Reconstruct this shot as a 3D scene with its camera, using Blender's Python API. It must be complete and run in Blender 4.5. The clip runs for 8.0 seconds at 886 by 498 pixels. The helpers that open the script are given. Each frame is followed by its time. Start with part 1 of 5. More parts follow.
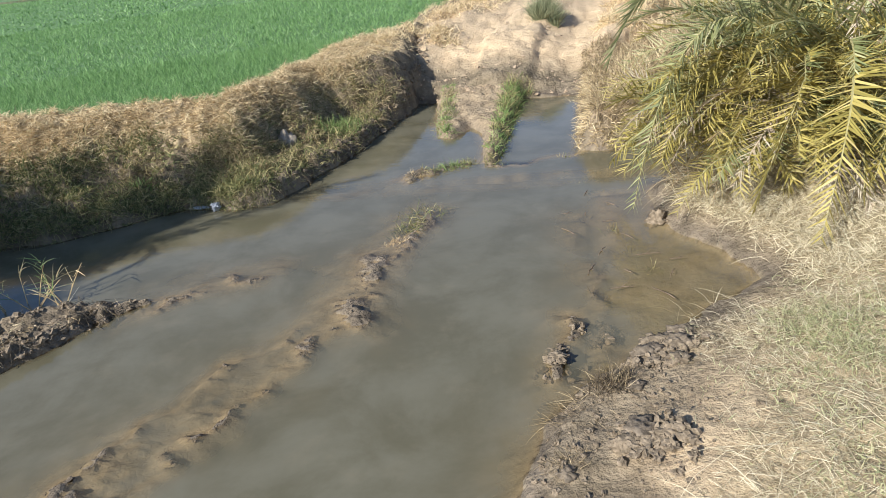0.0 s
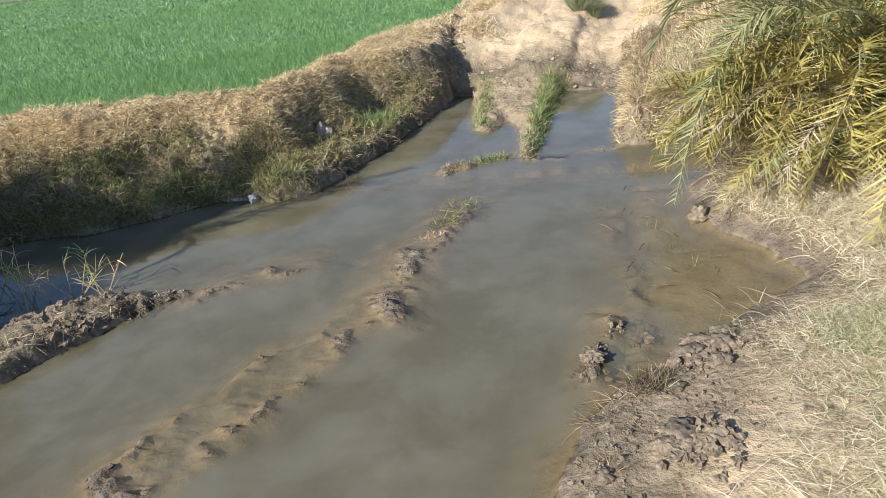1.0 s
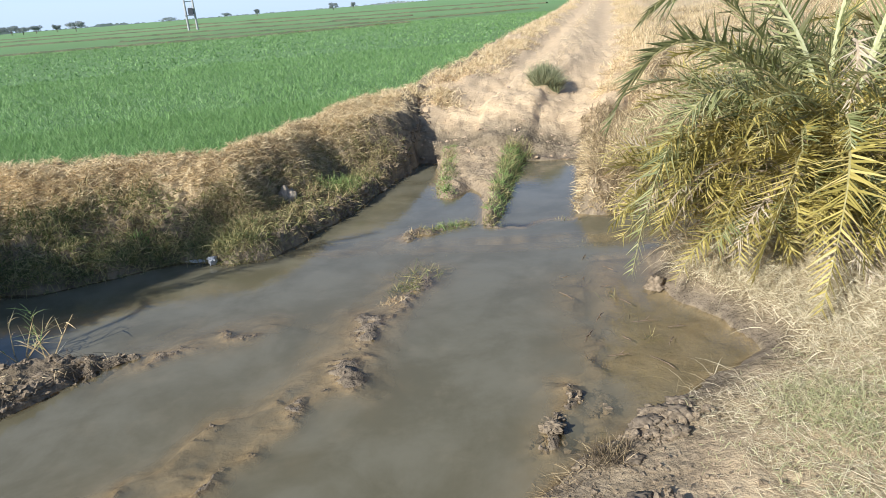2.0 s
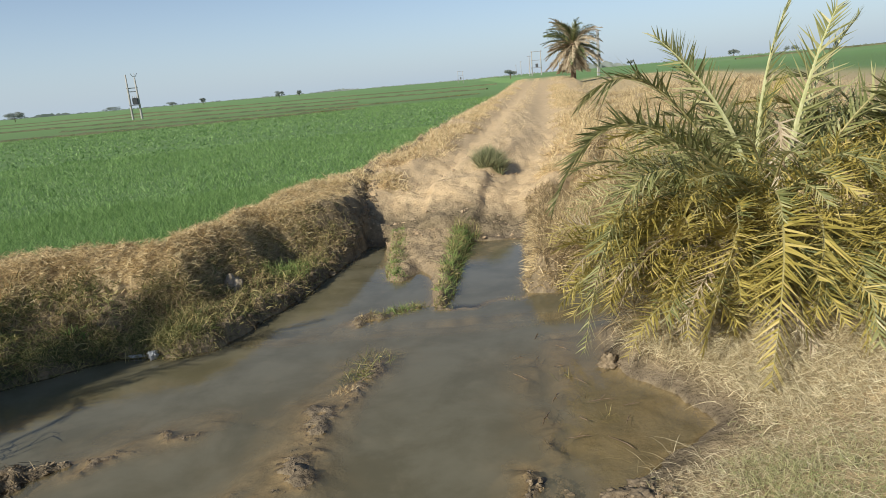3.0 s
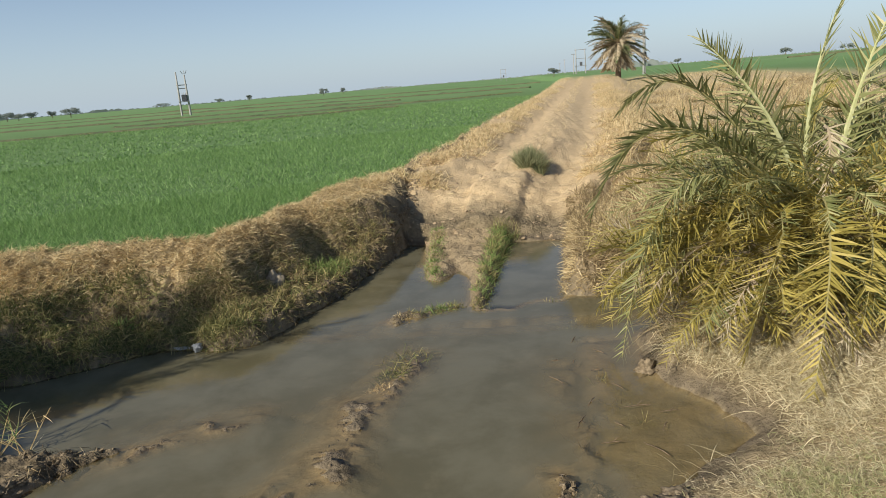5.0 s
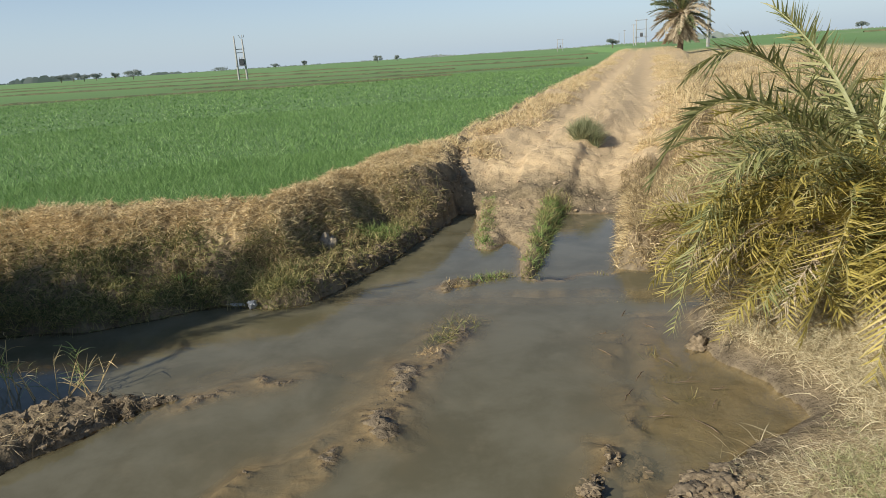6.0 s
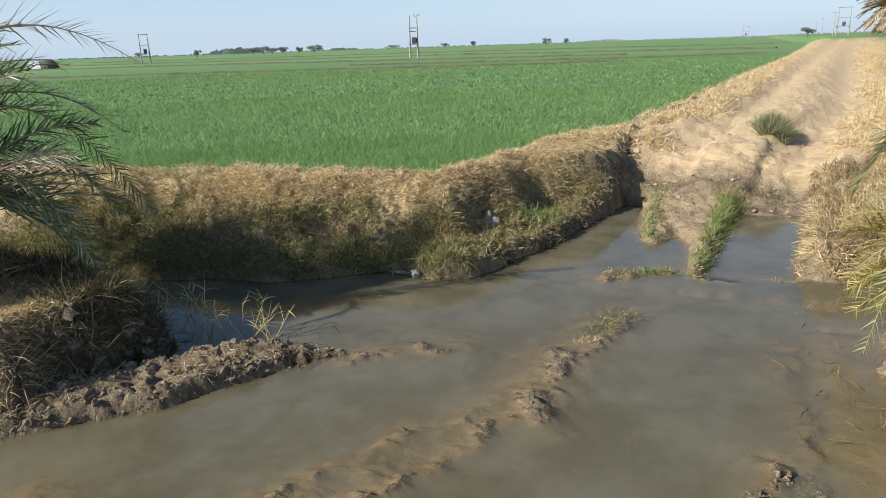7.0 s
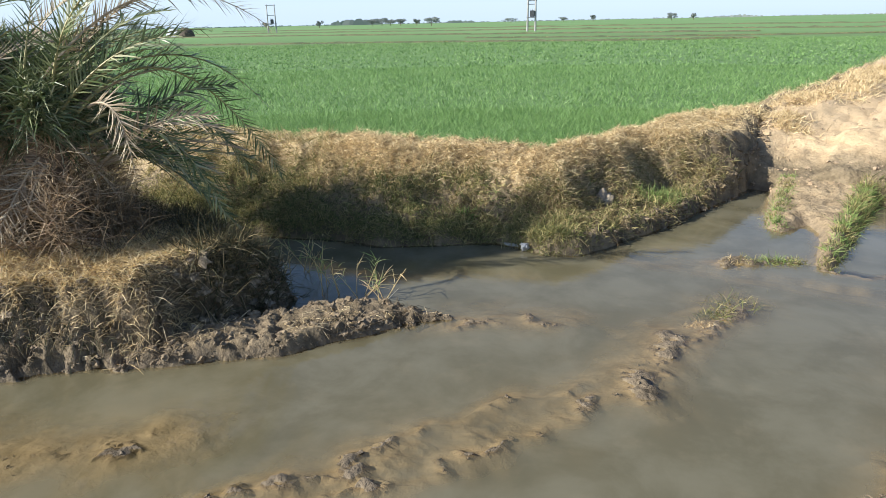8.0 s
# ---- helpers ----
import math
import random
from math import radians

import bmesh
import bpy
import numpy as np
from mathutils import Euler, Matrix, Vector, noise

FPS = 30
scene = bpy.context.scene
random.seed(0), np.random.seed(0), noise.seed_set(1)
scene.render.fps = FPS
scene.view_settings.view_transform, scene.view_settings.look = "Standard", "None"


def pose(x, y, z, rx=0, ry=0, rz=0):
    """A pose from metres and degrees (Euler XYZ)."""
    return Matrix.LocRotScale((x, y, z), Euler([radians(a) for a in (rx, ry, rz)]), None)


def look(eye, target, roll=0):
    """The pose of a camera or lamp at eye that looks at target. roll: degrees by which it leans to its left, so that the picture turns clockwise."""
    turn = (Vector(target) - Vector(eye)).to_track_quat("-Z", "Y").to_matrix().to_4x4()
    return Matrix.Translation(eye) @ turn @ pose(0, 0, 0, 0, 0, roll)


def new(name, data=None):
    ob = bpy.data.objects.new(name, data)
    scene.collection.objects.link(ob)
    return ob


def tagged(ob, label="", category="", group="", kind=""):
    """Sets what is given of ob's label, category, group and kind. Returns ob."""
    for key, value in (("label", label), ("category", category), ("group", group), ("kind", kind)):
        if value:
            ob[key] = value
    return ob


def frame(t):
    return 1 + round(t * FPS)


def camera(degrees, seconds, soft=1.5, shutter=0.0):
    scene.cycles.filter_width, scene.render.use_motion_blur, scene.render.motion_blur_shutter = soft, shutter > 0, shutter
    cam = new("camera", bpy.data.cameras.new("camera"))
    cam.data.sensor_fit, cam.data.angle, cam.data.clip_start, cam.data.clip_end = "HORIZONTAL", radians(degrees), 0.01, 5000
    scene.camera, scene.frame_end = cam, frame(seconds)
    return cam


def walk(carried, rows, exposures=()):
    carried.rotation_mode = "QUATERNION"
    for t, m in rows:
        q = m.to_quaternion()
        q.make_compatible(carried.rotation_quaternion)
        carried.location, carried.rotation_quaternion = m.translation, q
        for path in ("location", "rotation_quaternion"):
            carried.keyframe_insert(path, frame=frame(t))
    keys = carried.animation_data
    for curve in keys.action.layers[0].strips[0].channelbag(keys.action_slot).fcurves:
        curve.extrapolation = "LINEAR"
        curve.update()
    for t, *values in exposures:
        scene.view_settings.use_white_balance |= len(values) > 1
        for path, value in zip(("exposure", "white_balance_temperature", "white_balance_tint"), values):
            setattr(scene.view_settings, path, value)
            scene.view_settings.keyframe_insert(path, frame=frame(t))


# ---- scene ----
cam = camera(66.9, 8.0, soft=0.55)
EXPOSURES = [(0.0, 0.64, 5900, 12), (1.5, 0.66, 5900, 12), (2.0, 0.66, 5950, 12), (2.2, 0.57, 6050, 11), (3.3, 0.06, 6850, 8), (5.5, 0.07, 6850, 8), (6.0, 0.14, 6750, 8), (6.5, 0.24, 6600, 9), (7.0, 0.38, 6400, 10), (7.5, 0.54, 6350, 10), (8.0, 0.76, 6300, 10)]
PATH = [
    (0, (0.582, 0.287, 1.878), (0.327, 2.079, 1.026), -6.3),
    (0.5, (0.553, 0.303, 1.882), (0.246, 2.09, 1.037), -6.6),
    (1, (0.564, 0.319, 1.875), (0.21, 2.089, 1.014), -7.0),
    (1.5, (0.577, 0.331, 1.874), (0.247, 2.118, 1.038), -7.6),
    (2, (0.582, 0.326, 1.89), (0.341, 2.185, 1.193), -4.5),
    (2.2, (0.583, 0.376, 1.911), (0.432, 2.272, 1.294), -3.3),
    (3.3, (0.573, 0.365, 1.905), (0.494, 2.305, 1.425), -5.0),
    (3.5, (0.566, 0.368, 1.923), (0.444, 2.304, 1.439), -4.8),
    (4, (0.562, 0.362, 1.915), (0.367, 2.293, 1.43), -4.7),
    (5.3, (0.597, 0.334, 1.934), (0.396, 2.265, 1.456), -4.8),
    (5.5, (0.586, 0.327, 1.92), (0.352, 2.25, 1.423), -4.8),
    (6, (0.563, 0.323, 1.91), (0.221, 2.215, 1.357), -3.7),
    (6.5, (0.506, 0.297, 1.909), (-0.031, 2.137, 1.339), -3.4),
    (7, (0.463, 0.261, 1.903), (-0.301, 2.017, 1.324), -1.9),
    (7.5, (0.45, 0.236, 1.892), (-0.463, 1.908, 1.282), -1.2),
    (8, (0.434, 0.198, 1.882), (-0.593, 1.79, 1.242), -1.2),
]
walk(cam, [(t, look(eye, target, roll)) for t, eye, target, roll in PATH], EXPOSURES)

# ---- light ----
SUN_AZ, SUN_EL = 222.0, 31.0          # compass bearing of the sun (0 = +y, clockwise) and height, degrees
sky_world = bpy.data.worlds.new("sky")
scene.world = sky_world
sky_world.use_nodes = True
wn, wl = sky_world.node_tree.nodes, sky_world.node_tree.links
sky = wn.new("ShaderNodeTexSky")
sky.sky_type, sky.sun_disc = "NISHITA", False
sky.sun_elevation, sky.sun_rotation = radians(SUN_EL), radians(SUN_AZ)
sky.air_density, sky.dust_density, sky.ozone_density = 0.7, 0.4, 2.0
# a pale haze that thickens evenly towards the whole horizon
spot, parts, fall, thick, haze = (wn.new("ShaderNode" + k) for k in ("TexCoord", "SeparateXYZ", "MapRange", "Math", "Mix"))
wl.new(spot.outputs["Generated"], parts.inputs[0])
wl.new(parts.outputs[2], fall.inputs[0])
fall.inputs[1].default_value, fall.inputs[2].default_value, fall.inputs[3].default_value, fall.inputs[4].default_value = 0.0, 0.5, 1.0, 0.0
thick.operation, thick.inputs[1].default_value = "POWER", 3.4
wl.new(fall.outputs[0], thick.inputs[0])
haze.data_type = "RGBA"
haze.inputs[7].default_value = (3.6, 4.4, 5.3, 1.0)
wl.new(thick.outputs[0], haze.inputs[0]), wl.new(sky.outputs[0], haze.inputs[6])
wl.new(haze.outputs[2], wn["Background"].inputs[0])
wn["Background"].inputs[1].default_value = 0.12
sun = new("sun", bpy.data.lights.new("sun", "SUN"))
sun.data.energy, sun.data.angle, sun.data.color = 5.0, radians(0.53), (1.0, 0.96, 0.88)
sun_dir = Vector((math.sin(radians(SUN_AZ)) * math.cos(radians(SUN_EL)), math.cos(radians(SUN_AZ)) * math.cos(radians(SUN_EL)), math.sin(radians(SUN_EL))))
sun.matrix_world = look(tuple(sun_dir * 50), (0, 0, 0))


# ---- materials ----
class Mat:
    """A small builder of node materials."""

    def __init__(self, name, rough=0.9, spec=0.3):
        self.m = bpy.data.materials.new(name)
        self.m.use_nodes = True
        self.nodes, self.links = self.m.node_tree.nodes, self.m.node_tree.links
        self.b = self.nodes["Principled BSDF"]
        self.out = self.nodes["Material Output"]
        self.b.inputs["Roughness"].default_value = rough
        self.b.inputs["Specular IOR Level"].default_value = spec
        geo = self.nodes.new("ShaderNodeNewGeometry")
        self.pos, self.island = geo.outputs["Position"], geo.outputs["Random Per Island"]

    def put(self, a, socket):
        if isinstance(a, (int, float)):
            socket.default_value = a
        elif isinstance(a, tuple):
            socket.default_value = (*a, 1.0)[:4]
        else:
            self.links.new(a, socket)

    def noise(self, scale, detail=4.0, rough=0.55, vector=None, dist=0.0):
        n = self.nodes.new("ShaderNodeTexNoise")
        n.inputs["Scale"].default_value, n.inputs["Detail"].default_value = scale, detail
        n.inputs["Roughness"].default_value, n.inputs["Distortion"].default_value = rough, dist
        self.links.new(vector or self.pos, n.inputs["Vector"])
        return n.outputs[0]

    def voronoi(self, scale, feature="F1"):
        n = self.nodes.new("ShaderNodeTexVoronoi")
        n.feature = feature
        n.inputs["Scale"].default_value = scale
        self.links.new(self.pos, n.inputs["Vector"])
        return n.outputs[0]

    def attr(self, name):
        n = self.nodes.new("ShaderNodeAttribute")
        n.attribute_name = name
        return n.outputs["Fac"]

    def calc(self, op, a, b=0.0, clamp=False):
        n = self.nodes.new("ShaderNodeMath")
        n.operation, n.use_clamp = op, clamp
        self.put(a, n.inputs[0]), self.put(b, n.inputs[1])
        return n.outputs[0]

    def span(self, a, lo, hi, to_lo=0.0, to_hi=1.0):
        n = self.nodes.new("ShaderNodeMapRange")
        n.interpolation_type = "SMOOTHSTEP"
        for k, v in enumerate((a, lo, hi, to_lo, to_hi)):
            self.put(v, n.inputs[k])
        return n.outputs[0]

    def mix(self, fac, a, b):
        n = self.nodes.new("ShaderNodeMix")
        n.data_type = "RGBA"
        self.put(fac, n.inputs[0]), self.put(a, n.inputs[6]), self.put(b, n.inputs[7])
        return n.outputs[2]

    def ramp(self, fac, *stops):
        n = self.nodes.new("ShaderNodeValToRGB")
        e = n.color_ramp.elements
        while len(e) < len(stops):
            e.new(0.5)
        for k, (p, c) in enumerate(stops):
            e[k].position, e[k].color = p, (*c, 1.0)
        self.put(fac, n.inputs[0])
        return n.outputs[0]

    def color(self, c):
        self.put(c, self.b.inputs["Base Color"])
        return self

    def bump(self, height, strength=0.4, distance=0.02, normal=None):
        n = self.nodes.new("ShaderNodeBump")
        n.inputs["Strength"].default_value, n.inputs["Distance"].default_value = strength, distance
        self.links.new(height, n.inputs["Height"])
        if normal is not None:
            self.links.new(normal, n.inputs["Normal"])
        self.links.new(n.outputs[0], self.b.inputs["Normal"])
        return n.outputs[0]

    def thin(self, amount, colour):
        """Leaf-like: lets some light through."""
        t, mixer = self.nodes.new("ShaderNodeBsdfTranslucent"), self.nodes.new("ShaderNodeMixShader")
        self.put(colour, t.inputs[0])
        mixer.inputs[0].default_value = amount
        self.links.new(self.b.outputs[0], mixer.inputs[1]), self.links.new(t.outputs[0], mixer.inputs[2])
        self.links.new(mixer.outputs[0], self.out.inputs[0])
        return self


def ground_material():
    k = Mat("ground_soil", 0.92, 0.25)
    big, mid, fine = k.noise(0.9, 5), k.noise(6.0, 6, 0.62), k.noise(45.0, 5, 0.65)
    dry = k.mix(k.span(mid, 0.32, 0.68), (0.54, 0.39, 0.225), (0.67, 0.50, 0.295))
    dry = k.mix(k.span(big, 0.35, 0.7, 0.0, 0.55), dry, (0.62, 0.45, 0.26))
    dry = k.mix(k.span(fine, 0.50, 0.70, 0.0, 0.5), dry, (0.33, 0.235, 0.135))
    mud = k.mix(k.span(mid, 0.3, 0.7), (0.135, 0.103, 0.060), (0.30, 0.232, 0.142))
    mud = k.mix(k.span(fine, 0.5, 0.8, 0.0, 0.55), mud, (0.080, 0.064, 0.042))
    straw = k.mix(k.span(fine, 0.35, 0.65), (0.30, 0.225, 0.12), (0.58, 0.455, 0.265))
    soil = k.mix(k.span(mid, 0.35, 0.65), (0.12, 0.195, 0.07), (0.145, 0.245, 0.085))
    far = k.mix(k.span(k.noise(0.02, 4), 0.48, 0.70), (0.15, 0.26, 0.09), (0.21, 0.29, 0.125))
    c = k.mix(k.attr("mud"), dry, mud)
    c = k.mix(k.attr("wet"), c, k.mix(k.span(mid, 0.3, 0.7), (0.100, 0.077, 0.050), (0.215, 0.168, 0.114)))
    c = k.mix(k.attr("bed"), c, k.mix(k.span(mid, 0.3, 0.7), (0.190, 0.148, 0.085), (0.295, 0.236, 0.148)))
    c = k.mix(k.attr("straw"), c, straw)
    c = k.mix(k.attr("green"), c, soil)
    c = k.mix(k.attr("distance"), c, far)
    # near-bank mud darkened for damp and for shade painted into the colour
    c = k.mix(k.attr("moist_shade"), c, k.mix(k.span(mid, 0.3, 0.7), (0.070, 0.054, 0.034), (0.185, 0.142, 0.094)))
    k.color(c)
    k.put(k.span(k.attr("wet"), 0.0, 1.0, 0.94, 0.72), k.b.inputs["Roughness"])
    first = k.bump(mid, 0.45, 0.05)
    second = k.bump(k.calc("MULTIPLY", k.voronoi(26.0), k.calc("SUBTRACT", k.attr("mud"), k.attr("bed"), True)), 0.4, 0.025, first)
    k.bump(k.calc("MULTIPLY", fine, k.span(k.attr("bed"), 0.0, 1.0, 1.0, 0.25)), 0.9, 0.02, second)
    return k.m


def water_material():
    k = Mat("turbid_water", 0.5, 0.0)
    cloud, fine = k.noise(1.7, 6, 0.62, None, 0.3), k.noise(4.2, 5, 0.6, None, 0.12)
    silt = k.mix(k.span(cloud, 0.35, 0.66), (0.113, 0.100, 0.058), (0.156, 0.140, 0.090))
    silt = k.mix(k.span(fine, 0.52, 0.76, 0.0, 0.35), silt, (0.200, 0.168, 0.104))
    k.color(silt)
    depth = k.calc("MULTIPLY", k.attr("depth"), k.span(cloud, 0.3, 0.7, 0.75, 1.3))
    veil = k.calc("SUBTRACT", 1.0, k.calc("POWER", 2.718, k.calc("MULTIPLY", depth, -24.0)), True)
    clear, body, skin = k.nodes.new("ShaderNodeBsdfTransparent"), k.nodes.new("ShaderNodeMixShader"), k.nodes.new("ShaderNodeMixShader")
    clear.inputs[0].default_value = (0.88, 0.81, 0.67, 1)
    k.put(veil, body.inputs[0])
    k.links.new(clear.outputs[0], body.inputs[1]), k.links.new(k.b.outputs[0], body.inputs[2])
    gloss, fres, bump = k.nodes.new("ShaderNodeBsdfGlossy"), k.nodes.new("ShaderNodeFresnel"), k.nodes.new("ShaderNodeBump")
    gloss.inputs["Roughness"].default_value = 0.06
    fres.inputs[0].default_value = 1.43
    stretch = k.nodes.new("ShaderNodeMapping")
    stretch.inputs["Scale"].default_value = (5.0, 14.0, 1.0)
    k.links.new(k.pos, stretch.inputs[0])
    ripple = k.noise(1.0, 3, 0.5, stretch.outputs[0], 0.6)
    bump.inputs["Strength"].default_value, bump.inputs["Distance"].default_value = 0.05, 0.02
    k.links.new(ripple, bump.inputs["Height"])
    k.links.new(bump.outputs[0], gloss.inputs["Normal"]), k.links.new(bump.outputs[0], fres.inputs["Normal"])
    k.links.new(fres.outputs[0], skin.inputs[0])
    k.links.new(body.outputs[0], skin.inputs[1]), k.links.new(gloss.outputs[0], skin.inputs[2])
    k.links.new(skin.outputs[0], k.out.inputs[0])
    return k.m


def blade_material(name, stops, thin=0.25, rough=0.7, patch=None):
    """Leaves and stalks whose colour differs from piece to piece and from patch to patch."""
    k = Mat(name, rough, 0.25)
    f = k.calc("ADD", k.calc("MULTIPLY", k.island, 0.75), k.calc("MULTIPLY", k.noise(patch or 1.3, 3), 0.35), True)
    c = k.ramp(f, *stops)
    k.color(c)
    return k.thin(thin, c).m if thin else k.m


def plain_material(name, c1, c2, scale=12.0, rough=0.8, bump=0.3, metal=0.0, spec=0.3):
    k = Mat(name, rough, spec)
    n = k.noise(scale, 5, 0.6)
    k.color(k.mix(k.span(n, 0.3, 0.7), c1, c2))
    k.b.inputs["Metallic"].default_value = metal
    k.bump(n, bump, 0.01)
    return k.m


M_GROUND, M_WATER = ground_material(), water_material()
M_STRAW = blade_material("dry_straw", [(0.0, (0.10, 0.07, 0.035)), (0.22, (0.30, 0.215, 0.10)), (0.45, (0.64, 0.48, 0.25)), (0.82, (0.86, 0.70, 0.43)), (1.0, (0.48, 0.42, 0.19))], 0.25)
M_STRAW_PALE = blade_material("bleached_grass", [(0.0, (0.13, 0.10, 0.05)), (0.32, (0.36, 0.29, 0.165)), (0.6, (0.68, 0.58, 0.37)), (0.88, (0.83, 0.74, 0.51)), (1.0, (0.46, 0.45, 0.24))], 0.25)
M_STRAW_GOLD = blade_material("golden_straw", [(0.0, (0.30, 0.20, 0.08)), (0.35, (0.62, 0.45, 0.20)), (0.8, (0.80, 0.64, 0.35)), (1.0, (0.45, 0.42, 0.17))], 0.35)
M_STRAW_BROWN = blade_material("brown_dead_grass", [(0.0, (0.07, 0.05, 0.026)), (0.45, (0.24, 0.175, 0.09)), (0.8, (0.44, 0.335, 0.18)), (1.0, (0.68, 0.54, 0.31))], 0.15)
M_MIXED = blade_material("half_green_grass", [(0.0, (0.05, 0.055, 0.02)), (0.3, (0.11, 0.13, 0.045)), (0.55, (0.21, 0.215, 0.075)), (0.78, (0.40, 0.345, 0.14)), (1.0, (0.55, 0.45, 0.22))], 0.25)
M_TUSSOCK = blade_material("tussock_grass", [(0.0, (0.04, 0.042, 0.018)), (0.28, (0.15, 0.15, 0.055)), (0.52, (0.36, 0.315, 0.13)), (0.85, (0.48, 0.38, 0.18)), (1.0, (0.62, 0.50, 0.27))], 0.25, 0.7, 4.0)
M_SKIRT = blade_material("dead_palm_skirt", [(0.0, (0.13, 0.085, 0.05)), (0.4, (0.30, 0.205, 0.115)), (0.75, (0.48, 0.355, 0.215)), (1.0, (0.66, 0.54, 0.37))], 0.1, 0.7, 3.0)
M_BUSH = blade_material("track_bush_leaves", [(0.0, (0.07, 0.085, 0.04)), (0.5, (0.22, 0.235, 0.115)), (1.0, (0.44, 0.42, 0.24))], 0.2, 0.7, 8.0)
M_HERB = blade_material("grey_green_herb", [(0.0, (0.20, 0.21, 0.085)), (0.5, (0.34, 0.345, 0.16)), (1.0, (0.52, 0.48, 0.26))], 0.2)
M_GREEN = blade_material("fresh_grass", [(0.0, (0.12, 0.18, 0.05)), (0.5, (0.22, 0.32, 0.09)), (1.0, (0.42, 0.43, 0.18))], 0.3)
M_WHEAT = blade_material("young_wheat", [(0.0, (0.055, 0.10, 0.03)), (0.3, (0.12, 0.215, 0.065)), (0.55, (0.185, 0.325, 0.097)), (0.85, (0.285, 0.44, 0.155)), (1.0, (0.42, 0.52, 0.26))], 0.3, 0.6, 0.5)
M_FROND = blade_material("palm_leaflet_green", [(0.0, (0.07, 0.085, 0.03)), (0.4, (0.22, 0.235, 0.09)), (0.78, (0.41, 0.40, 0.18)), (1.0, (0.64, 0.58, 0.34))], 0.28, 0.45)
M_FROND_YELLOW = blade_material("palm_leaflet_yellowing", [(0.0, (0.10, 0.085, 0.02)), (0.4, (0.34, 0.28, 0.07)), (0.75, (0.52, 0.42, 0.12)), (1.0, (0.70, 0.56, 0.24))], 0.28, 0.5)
# darker copy of the green leaflet, with the palm's shade put into the colour
M_FROND_SHADED = blade_material("palm_leaflet_shaded", [(0.0, (0.035, 0.055, 0.020)), (0.45, (0.11, 0.145, 0.055)), (0.8, (0.26, 0.28, 0.14)), (1.0, (0.50, 0.48, 0.31))], 0.15, 0.36)
M_FROND_DEAD = blade_material("palm_leaflet_dead", [(0.0, (0.22, 0.16, 0.10)), (0.5, (0.40, 0.32, 0.21)), (1.0, (0.58, 0.50, 0.36))], 0.1, 0.8)
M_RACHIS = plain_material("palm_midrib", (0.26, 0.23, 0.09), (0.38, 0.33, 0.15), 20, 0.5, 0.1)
# lighter midrib copy, sunlight put into its colour
M_RACHIS_LIT = plain_material("sunlit_midrib", (0.42, 0.43, 0.20), (0.55, 0.54, 0.30), 20, 0.5, 0.1)
M_RACHIS_DEAD = plain_material("dead_midrib", (0.36, 0.28, 0.18), (0.5, 0.4, 0.27), 20, 0.7, 0.2)
# dark stems: painted shade on bank and under palm, sodden straw elsewhere
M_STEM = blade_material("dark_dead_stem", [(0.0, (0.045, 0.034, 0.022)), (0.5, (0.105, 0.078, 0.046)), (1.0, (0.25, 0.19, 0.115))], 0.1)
# bank grass darkened: the face's shade is put into the colour
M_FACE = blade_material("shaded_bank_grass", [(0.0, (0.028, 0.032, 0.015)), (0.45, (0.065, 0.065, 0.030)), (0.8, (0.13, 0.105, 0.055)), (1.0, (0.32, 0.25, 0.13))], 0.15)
M_BARK = plain_material("fibrous_bark", (0.10, 0.07, 0.045), (0.24, 0.17, 0.11), 25, 0.9, 0.8)
M_CLOD = plain_material("mud_clod", (0.12, 0.09, 0.055), (0.29, 0.222, 0.142), 38, 0.92, 1.0)
M_BANKCLOD = plain_material("bank_clod", (0.12, 0.092, 0.06), (0.34, 0.275, 0.19), 30, 0.95, 1.0)
M_BUND = plain_material("bund_earth", (0.09, 0.11, 0.05), (0.17, 0.17, 0.085), 0.8, 0.95, 0.3)
M_TRACK_CLOD = plain_material("dry_clod", (0.30, 0.215, 0.13), (0.50, 0.38, 0.25), 22, 0.95, 0.6)
M_WETCLOD = plain_material("wet_clod", (0.085, 0.065, 0.042), (0.23, 0.178, 0.118), 40, 0.75, 0.8)
M_STONE = plain_material("pale_stone", (0.30, 0.235, 0.16), (0.48, 0.39, 0.28), 15, 0.85, 0.6)
M_PLASTIC = plain_material("white_plastic", (0.34, 0.35, 0.36), (0.50, 0.50, 0.48), 6, 0.4, 0.2)
M_POLE = plain_material("concrete_pole", (0.28, 0.27, 0.25), (0.40, 0.385, 0.36), 3, 0.85, 0.3)
M_STEEL = plain_material("grey_steel", (0.22, 0.22, 0.23), (0.33, 0.33, 0.34), 4, 0.55, 0.1, 0.6)
M_TANK = plain_material("transformer_paint", (0.05, 0.055, 0.06), (0.10, 0.10, 0.11), 4, 0.5, 0.1)
# leaves greyed and lightened: distance haze put into the base colour
M_TREE = blade_material("hazy_tree_leaves", [(0.0, (0.17, 0.20, 0.185)), (0.6, (0.24, 0.27, 0.25)), (1.0, (0.31, 0.33, 0.30))], 0.2)
M_THATCH = plain_material("dark_thatch", (0.06, 0.05, 0.04), (0.15, 0.12, 0.09), 3, 0.95, 0.5)
M_TARP = plain_material("white_tarpaulin", (0.70, 0.71, 0.72), (0.85, 0.85, 0.84), 2, 0.6, 0.2)


# ---- shape helpers ----
def lattice(i, j, seed):
    h = np.sin(i * 127.1 + j * 311.7 + seed * 74.7) * 43758.5453
    return h - np.floor(h)


